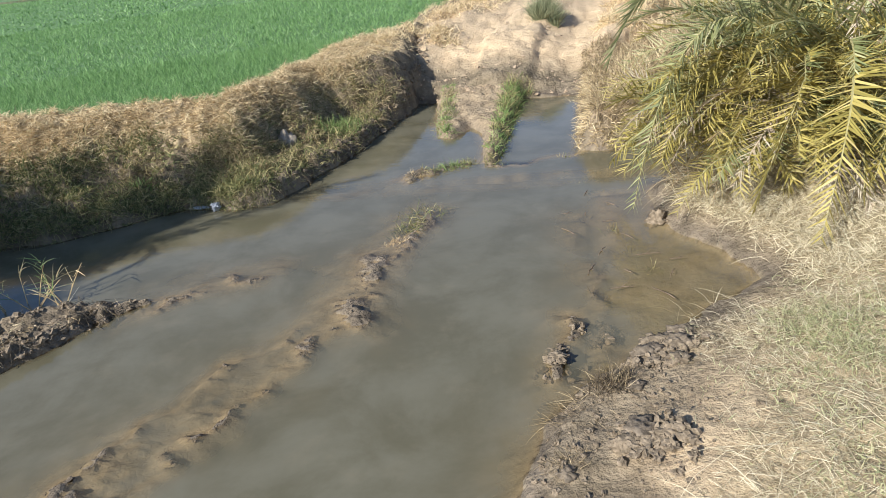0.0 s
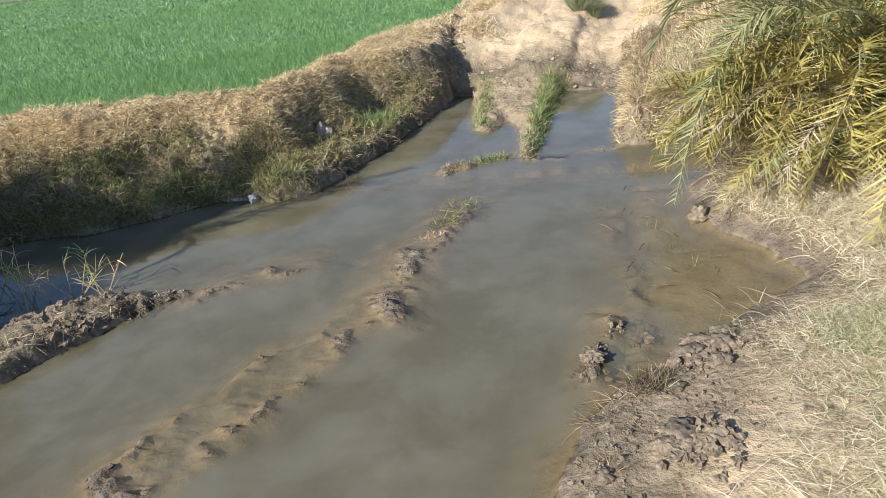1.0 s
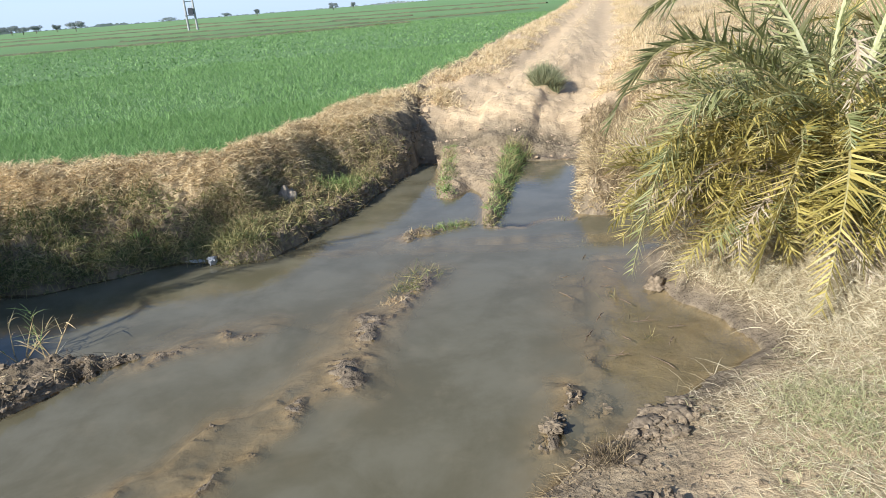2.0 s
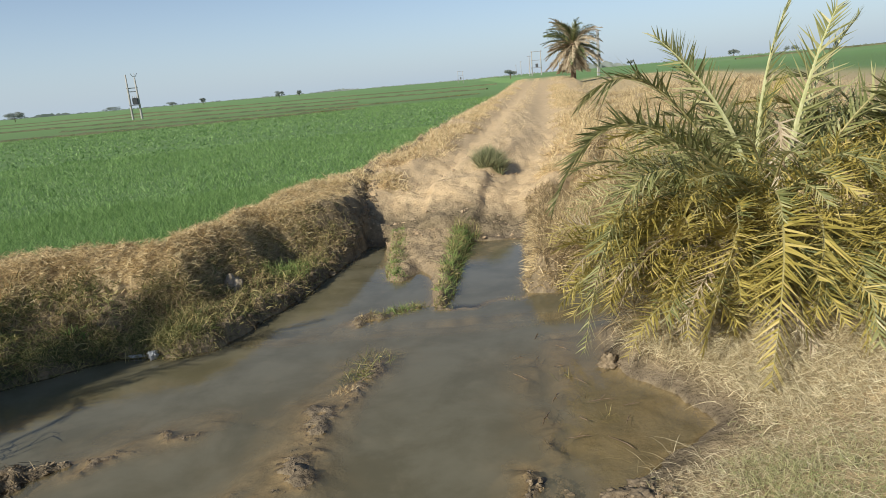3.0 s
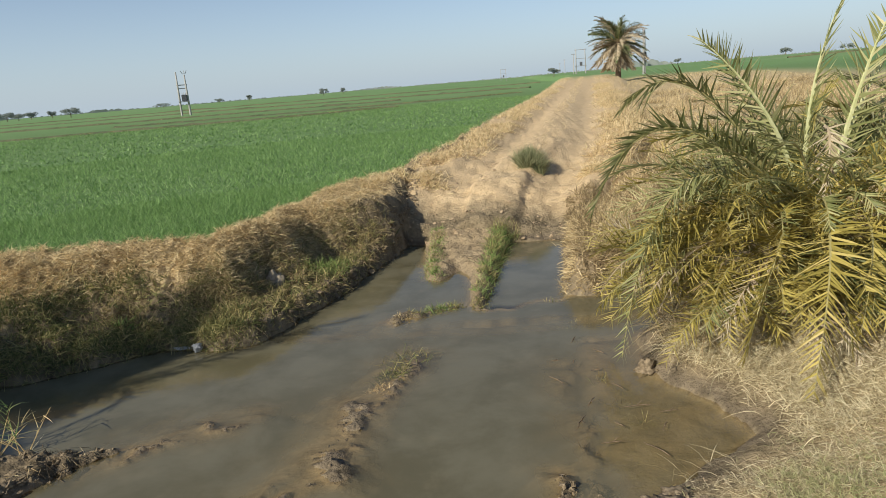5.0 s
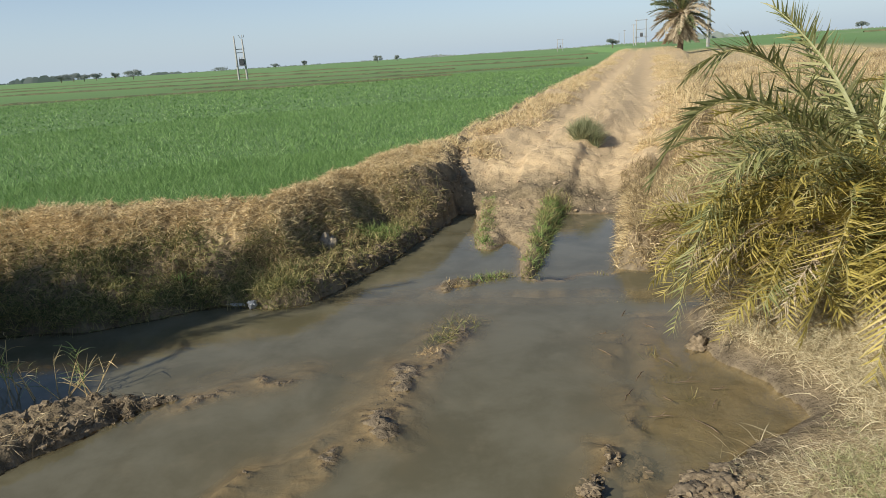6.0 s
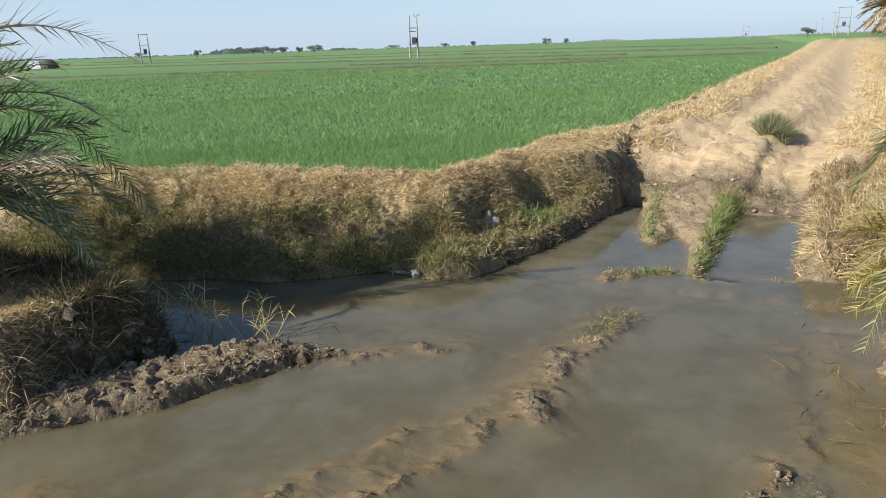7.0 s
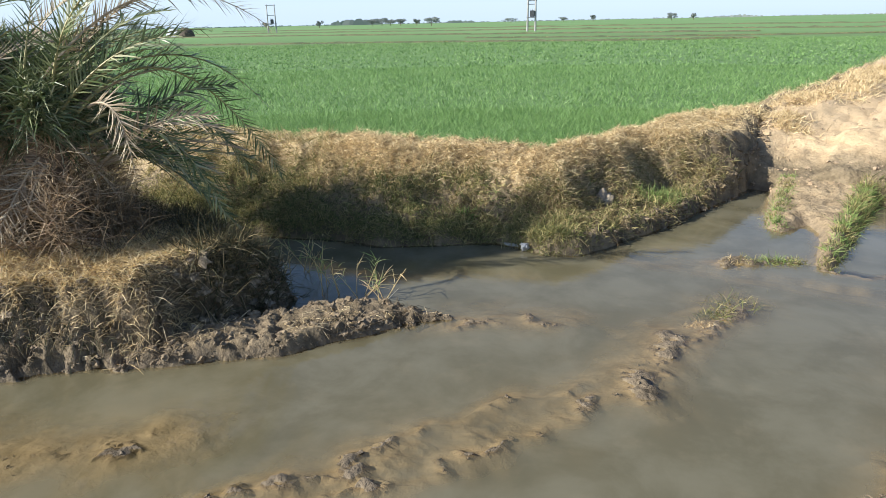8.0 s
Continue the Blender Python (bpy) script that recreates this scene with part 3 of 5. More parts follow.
def wheat_field():
    rng = np.random.default_rng(11)
    sets = []
    for count, x0, x1, y0, y1, lo, hi, tall, wide, segs in ((330000, -11, 1, 5.8, 14.5, 0, 12.5, 0.17, 0.0065, 1), (330000, -27, 3, 5.8, 27, 12, 25, 0.16, 0.016, 1), (210000, -66, 9, 6, 60, 24, 60, 0.15, 0.055, 1)):
        x, y = rng.uniform(x0, x1, count), rng.uniform(y0, y1, count)
        r, a = np.hypot(x - 0.5, y - 0.3), np.degrees(np.arctan2(x - 0.5, y - 0.3))
        ok = (r > lo) & (r < hi) & (a > -62) & (a < 12)
        ok &= rng.uniform(0, 1, count) < step(hi * 1.04 - r, 0, hi * 0.1)
        x, y = x[ok], y[ok]
        t = terrain(x, y)
        ok = (t[3] > rng.uniform(0.3, 0.95, len(x))) & (x < 0.12 * (y - 8) - 0.3)
        p = np.stack([x[ok], y[ok], t[0][ok] - 0.02], 1)
        n = len(p)
        h = tall * rng.uniform(0.6, 1.15, n) * (1 + 0.18 * bumps(p[:, 0], p[:, 1], 0.7, 51))
        sets.append(strands(p, headings(rng, n, 5, 75), h, wide * rng.uniform(0.7, 1.3, n), rng.uniform(0.05, 0.55, n), segs, None, rng))
    v, f = joined(*sets)
    stuff("wheat_crop", v, f, M_WHEAT, "dense bright green field of young wheat", "crop")


def along_bank(rng, n, line, lo, hi):
    """n points set in from a bank's edge line (land on its left) by lo to hi metres."""
    line = np.array(line)
    seg = np.diff(line, axis=0)
    size = np.hypot(seg[:, 0], seg[:, 1])
    k = rng.choice(len(seg), n, p=size / size.sum())
    inward = np.stack([-seg[k, 1], seg[k, 0]], 1) / size[k][:, None]
    p = line[k] + seg[k] * rng.uniform(0, 1, (n, 1)) + inward * rng.uniform(lo, hi, (n, 1)) + rng.normal(0, 0.08, (n, 2))
    t = terrain(p[:, 0], p[:, 1])
    return p[:, 0], p[:, 1], t


def straw_cover():
    rng = np.random.default_rng(23)

    def lay(name, x, y, z, material, label, category, lean, size, wide, droop, lift=0.03):
        n = len(x)
        p = np.stack([x, y, z + rng.uniform(-0.005, lift, n)], 1)
        v, f = strands(p, headings(rng, n, *lean), rng.uniform(*size, n), rng.uniform(*wide, n), rng.uniform(*droop, n), 2, None, rng)
        stuff(name, v, f, material, label, category)

    # matted dry grass on the verge beside the crop, hanging over the crest
    shore = FIELD_SIDE[1:17]
    x, y, t = along_bank(rng, 190000, shore, 0.2, 1.85)
    ok = (rng.uniform(0, 1, len(x)) < t[2] * (0.15 + 0.85 * (t[0] > 0.48))) & (x < 0.11 * (y - 8) - 0.2) & (t[3] < 0.6)
    ok &= bumps(x, y, 2.6, 57, 2) > rng.uniform(-1.2, -0.1, len(x))
    lay("verge_straw", x[ok], y[ok], t[0][ok], M_STRAW, "tangled golden dry grass matted on the field verge", "dry grass", (-15, 60), (0.03, 0.10), (0.003, 0.0065), (0.0, 0.6))
    x, y, t = along_bank(rng, 38000, FIELD_SIDE[2:14], -0.04, 0.75)
    ok = (t[0] > 0.0) & (t[0] < 0.62) & (y < 8.2) & (rng.uniform(0, 1, len(x)) < 1 - 0.65 * step(x, -2.3, -1.8)) & (rng.uniform(0, 1, len(x)) < 0.3 + 0.7 * step(bumps(x, y, 2.2, 61, 2), -0.2, 0.3))
    lay("bank_grass", x[ok], y[ok], t[0][ok], M_MIXED, "half-dry green grass growing on the ditch bank", "grass", (10, 85), (0.05, 0.16), (0.004, 0.010), (0.2, 1.0))
    x, y, t = along_bank(rng, 16000, FIELD_SIDE[2:10], -0.05, 0.16)
    ok = t[0] > -0.03
    lay("waterline_grass", x[ok], y[ok], t[0][ok], M_MIXED, "grass trailing into the ditch water", "grass", (5, 80), (0.06, 0.2), (0.003, 0.007), (0.3, 1.1))
    x, y, t = along_bank(rng, 45000, FIELD_SIDE[2:14], 0.05, 0.95)
    ok = (t[0] > 0.04) & (t[0] < 0.66) & (y < 8.4) & (rng.uniform(0, 1, len(x)) < 0.25 + 0.75 * step(bumps(x, y, 1.7, 66, 2), -0.1, 0.4))
    lay("hanging_straw", x[ok], y[ok], t[0][ok], M_STRAW_BROWN, "brown dead grass hanging down the bank", "dry grass", (-35, 55), (0.03, 0.10), (0.003, 0.006), (0.1, 0.8))
    # near bank by the dark palm
    x, y = rng.uniform(-5.2, -2.8, 34000), rng.uniform(1.4, 3.45, 34000)
    t = terrain(x, y)
    d = inside_distance(x, y, LEFT_NEAR)
    ok = (t[0] > 0.40) & (d > 0.08)
    lay("bank_straw", x[ok], y[ok], t[0][ok], M_STRAW, "dry yellow-brown grass capping the mud bank", "dry grass", (-5, 60), (0.04, 0.13), (0.002, 0.005), (0.2, 1.0))
    # dark strands added to darken the mud face and tongue edge like shade
    x, y = rng.uniform(-4.6, -2.7, 30000), rng.uniform(1.3, 3.4, 30000)
    d = inside_distance(x, y, LEFT_NEAR)
    ok = (d > 0.03) & (d < 0.40) & (bumps(x, y, 3.0, 73, 2) > rng.uniform(0.0, 0.8, len(x)))
    x, y = x[ok], y[ok]
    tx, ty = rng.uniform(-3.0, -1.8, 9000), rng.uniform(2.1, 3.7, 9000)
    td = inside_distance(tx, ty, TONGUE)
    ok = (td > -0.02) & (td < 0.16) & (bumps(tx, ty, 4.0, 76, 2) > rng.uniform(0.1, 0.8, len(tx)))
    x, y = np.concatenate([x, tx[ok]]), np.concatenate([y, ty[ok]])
    lay("shade_strands", x, y, height_at(x, y), M_STEM, "dark dead strands standing in for shade on the mud face", "dry grass", (-50, 40), (0.06, 0.20), (0.0025, 0.005), (0.5, 1.4))
    # grass down the mud face, its shade painted into the blades
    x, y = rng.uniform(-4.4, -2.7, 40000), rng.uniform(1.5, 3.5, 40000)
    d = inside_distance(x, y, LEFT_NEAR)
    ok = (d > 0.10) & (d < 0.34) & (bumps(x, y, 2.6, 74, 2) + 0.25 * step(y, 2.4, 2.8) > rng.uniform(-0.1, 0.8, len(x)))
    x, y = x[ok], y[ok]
    lay("face_grass", x, y, height_at(x, y), M_FACE, "dead and green grass on the mud face, coloured dark for shade", "grass", (-70, 20), (0.05, 0.17), (0.0025, 0.005), (0.4, 1.2))
    x, y = rng.uniform(-5.0, -2.8, 34000), rng.uniform(1.5, 3.4, 34000)
    d = inside_distance(x, y, LEFT_NEAR)
    ok = (d > 0.12) & (d < 0.75) & (height_at(x, y) > 0.42)
    lay("cap_straw", x[ok], y[ok], height_at(x[ok], y[ok]), M_STRAW_GOLD, "golden dry grass fringe on the bank's edge", "dry grass", (5, 75), (0.04, 0.13), (0.003, 0.006), (0.2, 1.0))
    x, y = rng.uniform(-3.0, -1.8, 2600), rng.uniform(2.3, 3.7, 2600)
    ok = (inside_distance(x, y, TONGUE) > 0.05) & (bumps(x, y, 3.0, 75, 2) > -0.35)
    lay("tongue_straw", x[ok], y[ok], height_at(x[ok], y[ok]), M_STRAW, "loose straw lying on the mud tongue", "dry grass", (-40, 30), (0.04, 0.13), (0.002, 0.004), (0.0, 0.6), 0.01)
    # right shore: bleached fine tangle
    x, y = rng.uniform(0.9, 2.9, 105000), rng.uniform(1.2, 4.4, 105000)
    t = terrain(x, y)
    ok = rng.uniform(0, 1, len(x)) < t[2] * (0.12 + 0.88 * step(bumps(x, y, 2.3, 71, 3), -0.3, 0.25))
    lay("bleached_grass", x[ok], y[ok], t[0][ok], M_STRAW_PALE, "bleached dry grass spread over the muddy shore", "dry grass", (-5, 55), (0.025, 0.09), (0.0010, 0.0022), (0.1, 0.9), 0.03)
    x, y = rng.uniform(1.0, 2.7, 5200), rng.uniform(1.4, 3.9, 5200)
    t = terrain(x, y)
    ok = rng.uniform(0, 1, len(x)) < t[2] * step(bumps(x, y, 1.9, 72, 2), -0.4, 0.2)
    lay("long_stalks", x[ok], y[ok], t[0][ok], M_STRAW_PALE, "long bleached grass stalks bent over the shore", "dry grass", (0, 50), (0.10, 0.30), (0.0014, 0.0026), (0.2, 0.9), 0.03)
    # taller dry grass round and behind the big palm
    x, y = rng.uniform(1.15, 6.5, 66000), rng.uniform(3.5, 11.0, 66000)
    t = terrain(x, y)
    ok = (rng.uniform(0, 1, len(x)) < t[2]) & (x > 1.25 + 0.14 * np.maximum(y - 8.2, 0) + 0.1 * bumps(x, y, 1.5, 93, 2))
    low = ok & (y < 4.75)
    ok &= y >= 4.75
    lay("palm_foot_grass", *(np.repeat(q[low], 3) + (rng.normal(0, 0.04, 3 * low.sum()) if k < 2 else 0) for k, q in enumerate((x, y, t[0]))), M_STRAW_PALE, "pale matted dry grass below the palm", "dry grass", (-5, 65), (0.04, 0.16), (0.0018, 0.0034), (0.1, 0.9))
    lay("palm_undergrowth", x[ok], y[ok], t[0][ok], M_STRAW, "knee-high dry grass round the palm's foot", "dry grass", (10, 80), (0.08, 0.28), (0.004, 0.008), (0.1, 0.9))
    x, y = rng.uniform(1.1, 2.6, 18000), rng.uniform(5.95, 9.2, 18000)
    t = terrain(x, y)
    ok = (t[0] > 0.12) & (x > 1.2 + 0.14 * np.maximum(y - 8.0, 0))
    lay("thicket_grass", x[ok], y[ok], t[0][ok], M_STRAW_BROWN, "dense dry grass thicket behind the leaning palm", "dry grass", (10, 85), (0.06, 0.22), (0.004, 0.009), (0.1, 0.8))
    # low grey-green herbs
    x, y = rng.uniform(1.1, 3.0, 80000), rng.uniform(1.4, 3.6, 80000)
    t = terrain(x, y)
    ok = rng.uniform(0, 1, len(x)) < t[2] * np.maximum(0.5 * step(bumps(x, y, 1.9, 83, 2), 0.0, 0.4), np.exp(-((x - 1.85) / 0.5) ** 2 - ((y - 2.75) / 0.45) ** 2) * step(bumps(x, y, 4.0, 84, 2), -0.5, 0.3))
    lay("low_herbs", x[ok], y[ok], t[0][ok], M_HERB, "patches of low grey-green herbs in dry grass", "herbs", (10, 80), (0.015, 0.05), (0.002, 0.0045), (0.0, 0.5))
    # brown stems and dead grass under the dark palm, its shade put into their colour
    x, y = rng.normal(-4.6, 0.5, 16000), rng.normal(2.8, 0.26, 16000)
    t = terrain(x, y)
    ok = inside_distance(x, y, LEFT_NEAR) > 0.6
    lay("dead_undergrowth", x[ok], y[ok], t[0][ok], M_STEM, "brown dead stems under the palm, coloured dark for its shade", "dry grass", (25, 88), (0.15, 0.62), (0.003, 0.007), (0.1, 0.9))
    # crumbs of straw on the track's ramp
    x, y = rng.uniform(-0.8, 2.6, 9000), rng.uniform(8.9, 15, 9000)
    t = terrain(x, y)
    ok = rng.uniform(0, 1, len(x)) < step(bumps(x, y, 1.4, 97, 2), 0.0, 0.5) * (t[2] < 0.3) * (0.25 + 0.75 * step(np.abs(x - track_axis(y) - 0.1), 0.7, 1.1))
    lay("track_straw", x[ok], y[ok], t[0][ok], M_STRAW, "loose straw and dry grass strewn over the track", "dry grass", (-5, 40), (0.04, 0.12), (0.003, 0.006), (0.0, 0.5), 0.015)
    # grass along the embankment further off
    y = 9.0 + 70 * rng.uniform(0, 1, 80000) ** 1.7
    axis = track_axis(y)
    x = axis + rng.uniform(-3.0, 7.5, len(y)) * (1 + y / 60)
    t = terrain(x, y)
    off = x - axis + 0.25 * bumps(x, y, 0.9, 90, 2)
    ok = ((off > 1.3) | (off < -1.1) | ((np.abs(off) < 0.22) & (y > 11.5) & (rng.uniform(0, 1, len(y)) < 0.8))) & (t[3] < 0.5)
    x, y, z = x[ok], y[ok], t[0][ok]
    n, size = len(x), 1 + y / 18
    v, f = strands(np.stack([x, y, z], 1), headings(rng, n, 10, 75), rng.uniform(0.04, 0.13, n) * np.minimum(size, 1.8), rng.uniform(0.002, 0.0045, n) * size, rng.uniform(0.1, 0.8, n), 1, None, rng)
    stuff("embankment_grass", v, f, M_STRAW, "dry grass along the farm track embankment", "dry grass")


def tussocks(name, x, y, per, size, spread, wide, lean, droop, material, label, category, seed, pull=0.6, lift=0.0, drag=(0.0, 0.0)):
    """Grass clumps: blades fanned from one root, drawn downhill. pull: how strongly; drag: a lean of its own."""
    r = np.random.default_rng(seed)
    n = len(x)
    e = 0.06
    down = -np.stack([height_at(x + e, y) - height_at(x - e, y), height_at(x, y + e) - height_at(x, y - e)], 1) / (2 * e)
    down /= np.maximum(1.0, np.linalg.norm(down, axis=1, keepdims=True))
    big = r.uniform(0.6, 1.25, n)
    k = np.repeat(np.arange(n), per)
    m = len(k)
    p = np.stack([x[k], y[k]], 1) + r.normal(0, 1, (m, 2)) * (spread * big[k])[:, None]
    z = height_at(p[:, 0], p[:, 1])
    way = headings(r, m, *lean)
    way[:, :2] += down[k] * pull + np.array(drag)
    v, f = strands(np.column_stack([p, z + lift * r.uniform(0, 1, m) - 0.01]), way, r.uniform(*size, m) * big[k], r.uniform(*wide, m), r.uniform(*droop, m), 3, None, r)
    stuff(name, v, f, material, label, category)


def tussock_cover():
    r = np.random.default_rng(41)
    crest = FIELD_SIDE[3:15]
    x, y, t = along_bank(r, 1500, crest, 0.5, 1.15)
    ok = (t[0] > 0.46) & (x < 0.1 * (y - 8) - 0.25) & (bumps(x, y, 1.9, 58, 2) > -0.25)
    tussocks("crest_turf", x[ok], y[ok], 64, (0.03, 0.10), 0.08, (0.003, 0.0065), (-25, 60), (0.0, 0.5), M_STRAW, "shaggy dry turf hanging over the bank's crest", "dry grass", 42, 0.25, 0.07)
    x, y, t = along_bank(r, 1500, FIELD_SIDE[2:13], 0.02, 0.9)
    ok = (t[0] > 0.03) & (t[0] < 0.6) & (bumps(x, y, 2.4, 59, 2) > -0.2)
    x, y = x[ok], y[ok]
    half = r.uniform(0, 1, len(x)) < 0.62
    tussocks("bank_tussocks", x[half], y[half], 44, (0.04, 0.14), 0.05, (0.005, 0.009), (0, 80), (0.1, 0.8), M_TUSSOCK, "half-green grass tussocks on the bank face", "grass", 43, 0.35)
    tussocks("dead_tussocks", x[~half], y[~half], 40, (0.05, 0.15), 0.06, (0.004, 0.008), (-20, 60), (0.1, 0.8), M_STRAW_BROWN, "brown dead grass tussocks on the bank face", "dry grass", 44, 0.35)
    # foot of the leaning palm: tall dry clumps down to the water's edge
    x, y = r.uniform(1.3, 3.3, 1500), r.uniform(3.45, 5.6, 1500)
    d = inside_distance(x, y, RIGHT_NEAR)
    ok = (d > 0.22) & (bumps(x, y, 2.2, 81, 2) > -0.35)
    ok &= r.uniform(0, 1, len(x)) < 1 - 0.6 * step(d, 0.5, 1.0)
    tussocks("palm_foot_clumps", x[ok], y[ok], 60, (0.05, 0.16), 0.07, (0.002, 0.0042), (-15, 70), (0.1, 0.9), M_STRAW_PALE, "bleached dry grass clumps at the palm's foot", "dry grass", 45, 0.3, 0.06)
    x, y = r.uniform(1.08, 2.3, 800), r.uniform(6.1, 8.6, 800)
    d = inside_distance(x, y, RIGHT_FAR)
    ok = (d > 0.03) & (bumps(x, y, 2.2, 82, 2) > -0.3)
    tussocks("cut_edge_clumps", x[ok], y[ok], 34, (0.05, 0.18), 0.06, (0.004, 0.009), (-20, 75), (0.1, 0.8), M_STRAW, "dry grass clumps hanging over the flooded rut", "dry grass", 46, 0.4)
    # dry clumps along both sides of the track
    y = 9.6 + 40 * r.uniform(0, 1, 2600) ** 1.8
    side = r.uniform(0, 1, 2600) < 0.4
    off = np.where(side, -1.0 - 0.7 * r.uniform(0, 1, 2600), 1.15 + 0.9 * r.uniform(0, 1, 2600))
    x = track_axis(y) + off + 0.1 * r.normal(0, 1, 2600)
    ok = (bumps(x, y, 1.3, 88, 2) > -0.15) & (terrain(x, y)[3] < 0.4)
    tussocks("verge_clumps", x[ok], y[ok], 30, (0.05, 0.17), 0.09, (0.006, 0.013), (-10, 75), (0.0, 0.6), M_STRAW, "dry grass clumps along the track", "dry grass", 49, 0.3, 0.03)
    y = 8.8 + 24 * r.uniform(0, 1, 1500) ** 1.5
    x = track_axis(y) + 1.5 + 4.5 * r.uniform(0, 1, 1500) * (0.5 + y / 20)
    ok = (bumps(x, y, 0.9, 89, 2) > -0.2) & (inside_distance(x, y, RIGHT_FAR) > 0.3)
    pale = r.uniform(0, 1, len(x)) < 0.6
    for tone, m, word in ((ok & pale, M_STRAW, "straw-coloured"), (ok & ~pale, M_STRAW_BROWN, "brown")):
        tussocks("dry_thicket", x[tone], y[tone], 40, (0.12, 0.42), 0.12, (0.006, 0.013), (10, 85), (0.0, 0.6), m, "knee-high " + word + " dry grass thicket behind the palm", "dry grass", 50, 0.2)
    # the near bank's cap
    x, y = r.uniform(-5.0, -2.85, 900), r.uniform(1.5, 3.4, 900)
    d = inside_distance(x, y, LEFT_NEAR)
    ok = (d > 0.16) & (d < 0.9)
    tussocks("cap_tussocks", x[ok], y[ok], 40, (0.04, 0.13), 0.06, (0.003, 0.006), (-10, 70), (0.1, 0.8), M_STRAW, "golden dry grass clumps on the near mud bank", "dry grass", 47, 0.2, 0.03)
    # weeds, shade painted into their colour, on the near bank's back; tussocks on the ditch bank behind the palm
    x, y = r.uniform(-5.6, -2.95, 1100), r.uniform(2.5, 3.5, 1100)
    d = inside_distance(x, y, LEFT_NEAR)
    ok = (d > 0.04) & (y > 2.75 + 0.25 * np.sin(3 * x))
    tussocks("shaded_weeds", x[ok], y[ok], 40, (0.10, 0.32), 0.07, (0.004, 0.009), (10, 85), (0.1, 0.8), M_FACE, "half-dead weeds behind the near bank, coloured dark for shade", "weeds", 51, 0.2)
    x, y, t = along_bank(r, 700, FIELD_SIDE[1:4], 0.02, 1.3)
    ok = t[0] > 0.03
    tussocks("ditch_bank_tussocks", x[ok], y[ok], 40, (0.06, 0.2), 0.07, (0.005, 0.010), (0, 80), (0.1, 0.8), M_TUSSOCK, "half-dry grass tussocks along the ditch bank", "grass", 52, 0.3)
    # flattened dry clumps on the shore
    x, y = r.uniform(1.0, 3.0, 300), r.uniform(1.3, 3.8, 300)
    t = terrain(x, y)
    ok = (t[2] > 0.3) & (bumps(x, y, 1.7, 85, 2) > -0.3)
    tussocks("shore_clumps", x[ok], y[ok], 40, (0.04, 0.14), 0.06, (0.0011, 0.0024), (0, 60), (0.2, 0.9), M_STRAW_PALE, "bleached grass clumps flattened on the shore", "dry grass", 48, 0.2, 0.03)


def field_bund(line, high, label):
    """A low earth ridge between fields, with dry grass on it."""
    r = np.random.default_rng(int(abs(line[0][0]) * 10))
    pts = np.array(line, float)
    fine = [np.linspace(a, b, 24, endpoint=False) for a, b in zip(pts[:-1], pts[1:])]
    p = np.concatenate(fine + [pts[-1:]])
    tan = np.gradient(p, axis=0)
    tan /= np.linalg.norm(tan, axis=1, keepdims=True)
    nor = np.stack([-tan[:, 1], tan[:, 0]], 1)
    z = height_at(p[:, 0], p[:, 1])
    rows = []
    for off, up in ((-0.9, -0.1), (-0.35, 0.8), (0.0, 1.0), (0.35, 0.8), (0.9, -0.1)):
        q = p + nor * (off + 0.1 * r.normal(size=(len(p), 1)))
        rows.append(np.column_stack([q, z + 0.6 * high * up * (1 + 0.35 * r.normal(size=len(p)))]))
    v = np.stack(rows, 1).reshape(-1, 3)
    i = (np.arange(len(p) - 1)[:, None] * 5 + np.arange(4)[None, :]).ravel()
    root = thing("field_bund", (0, 0, 0), label, "field bund", "earth ridges between the fields")
    attach("ridge", mesh_from("ridge", v, np.stack([i, i + 1, i + 6, i + 5], 1), M_BUND, True), root)
    n = len(p) * 60
    k = r.integers(0, len(p) - 1, n)
    q = p[k] + (p[k + 1] - p[k]) * r.uniform(0, 1, (n, 1)) + nor[k] * r.uniform(-0.7, 0.7, (n, 1))
    far = np.hypot(q[:, 0], q[:, 1])
    b, f = strands(np.column_stack([q, z[k] + high * 0.3]), headings(r, n, 20, 85), r.uniform(0.05, 0.14, n), 0.0009 * far, 0.3, 1, None, r)
    tagged(attach("grass", mesh_from("grass", b, f, M_STRAW_BROWN if high > 0.24 else M_MIXED), root), kind="stuff")


wheat_field()
straw_cover()
tussock_cover()
for line, high in (([(-75, 40), (-52, 43), (-36, 48), (-16, 51), (-8, 56)], 0.20), ([(-36, 62), (-14, 64), (-4, 68), (2.5, 74)], 0.17), ([(-120, 70), (-80, 76), (-40, 84), (-12, 86)], 0.26), ([(-150, 110), (-60, 118), (-20, 112), (5, 105)], 0.28), ([(-200, 170), (-80, 175), (10, 165)], 0.35),
                   ([(60, 150), (110, 140), (180, 120)], 0.5)):
    field_bund(line, high, "low brown earth ridge with dry grass between fields")


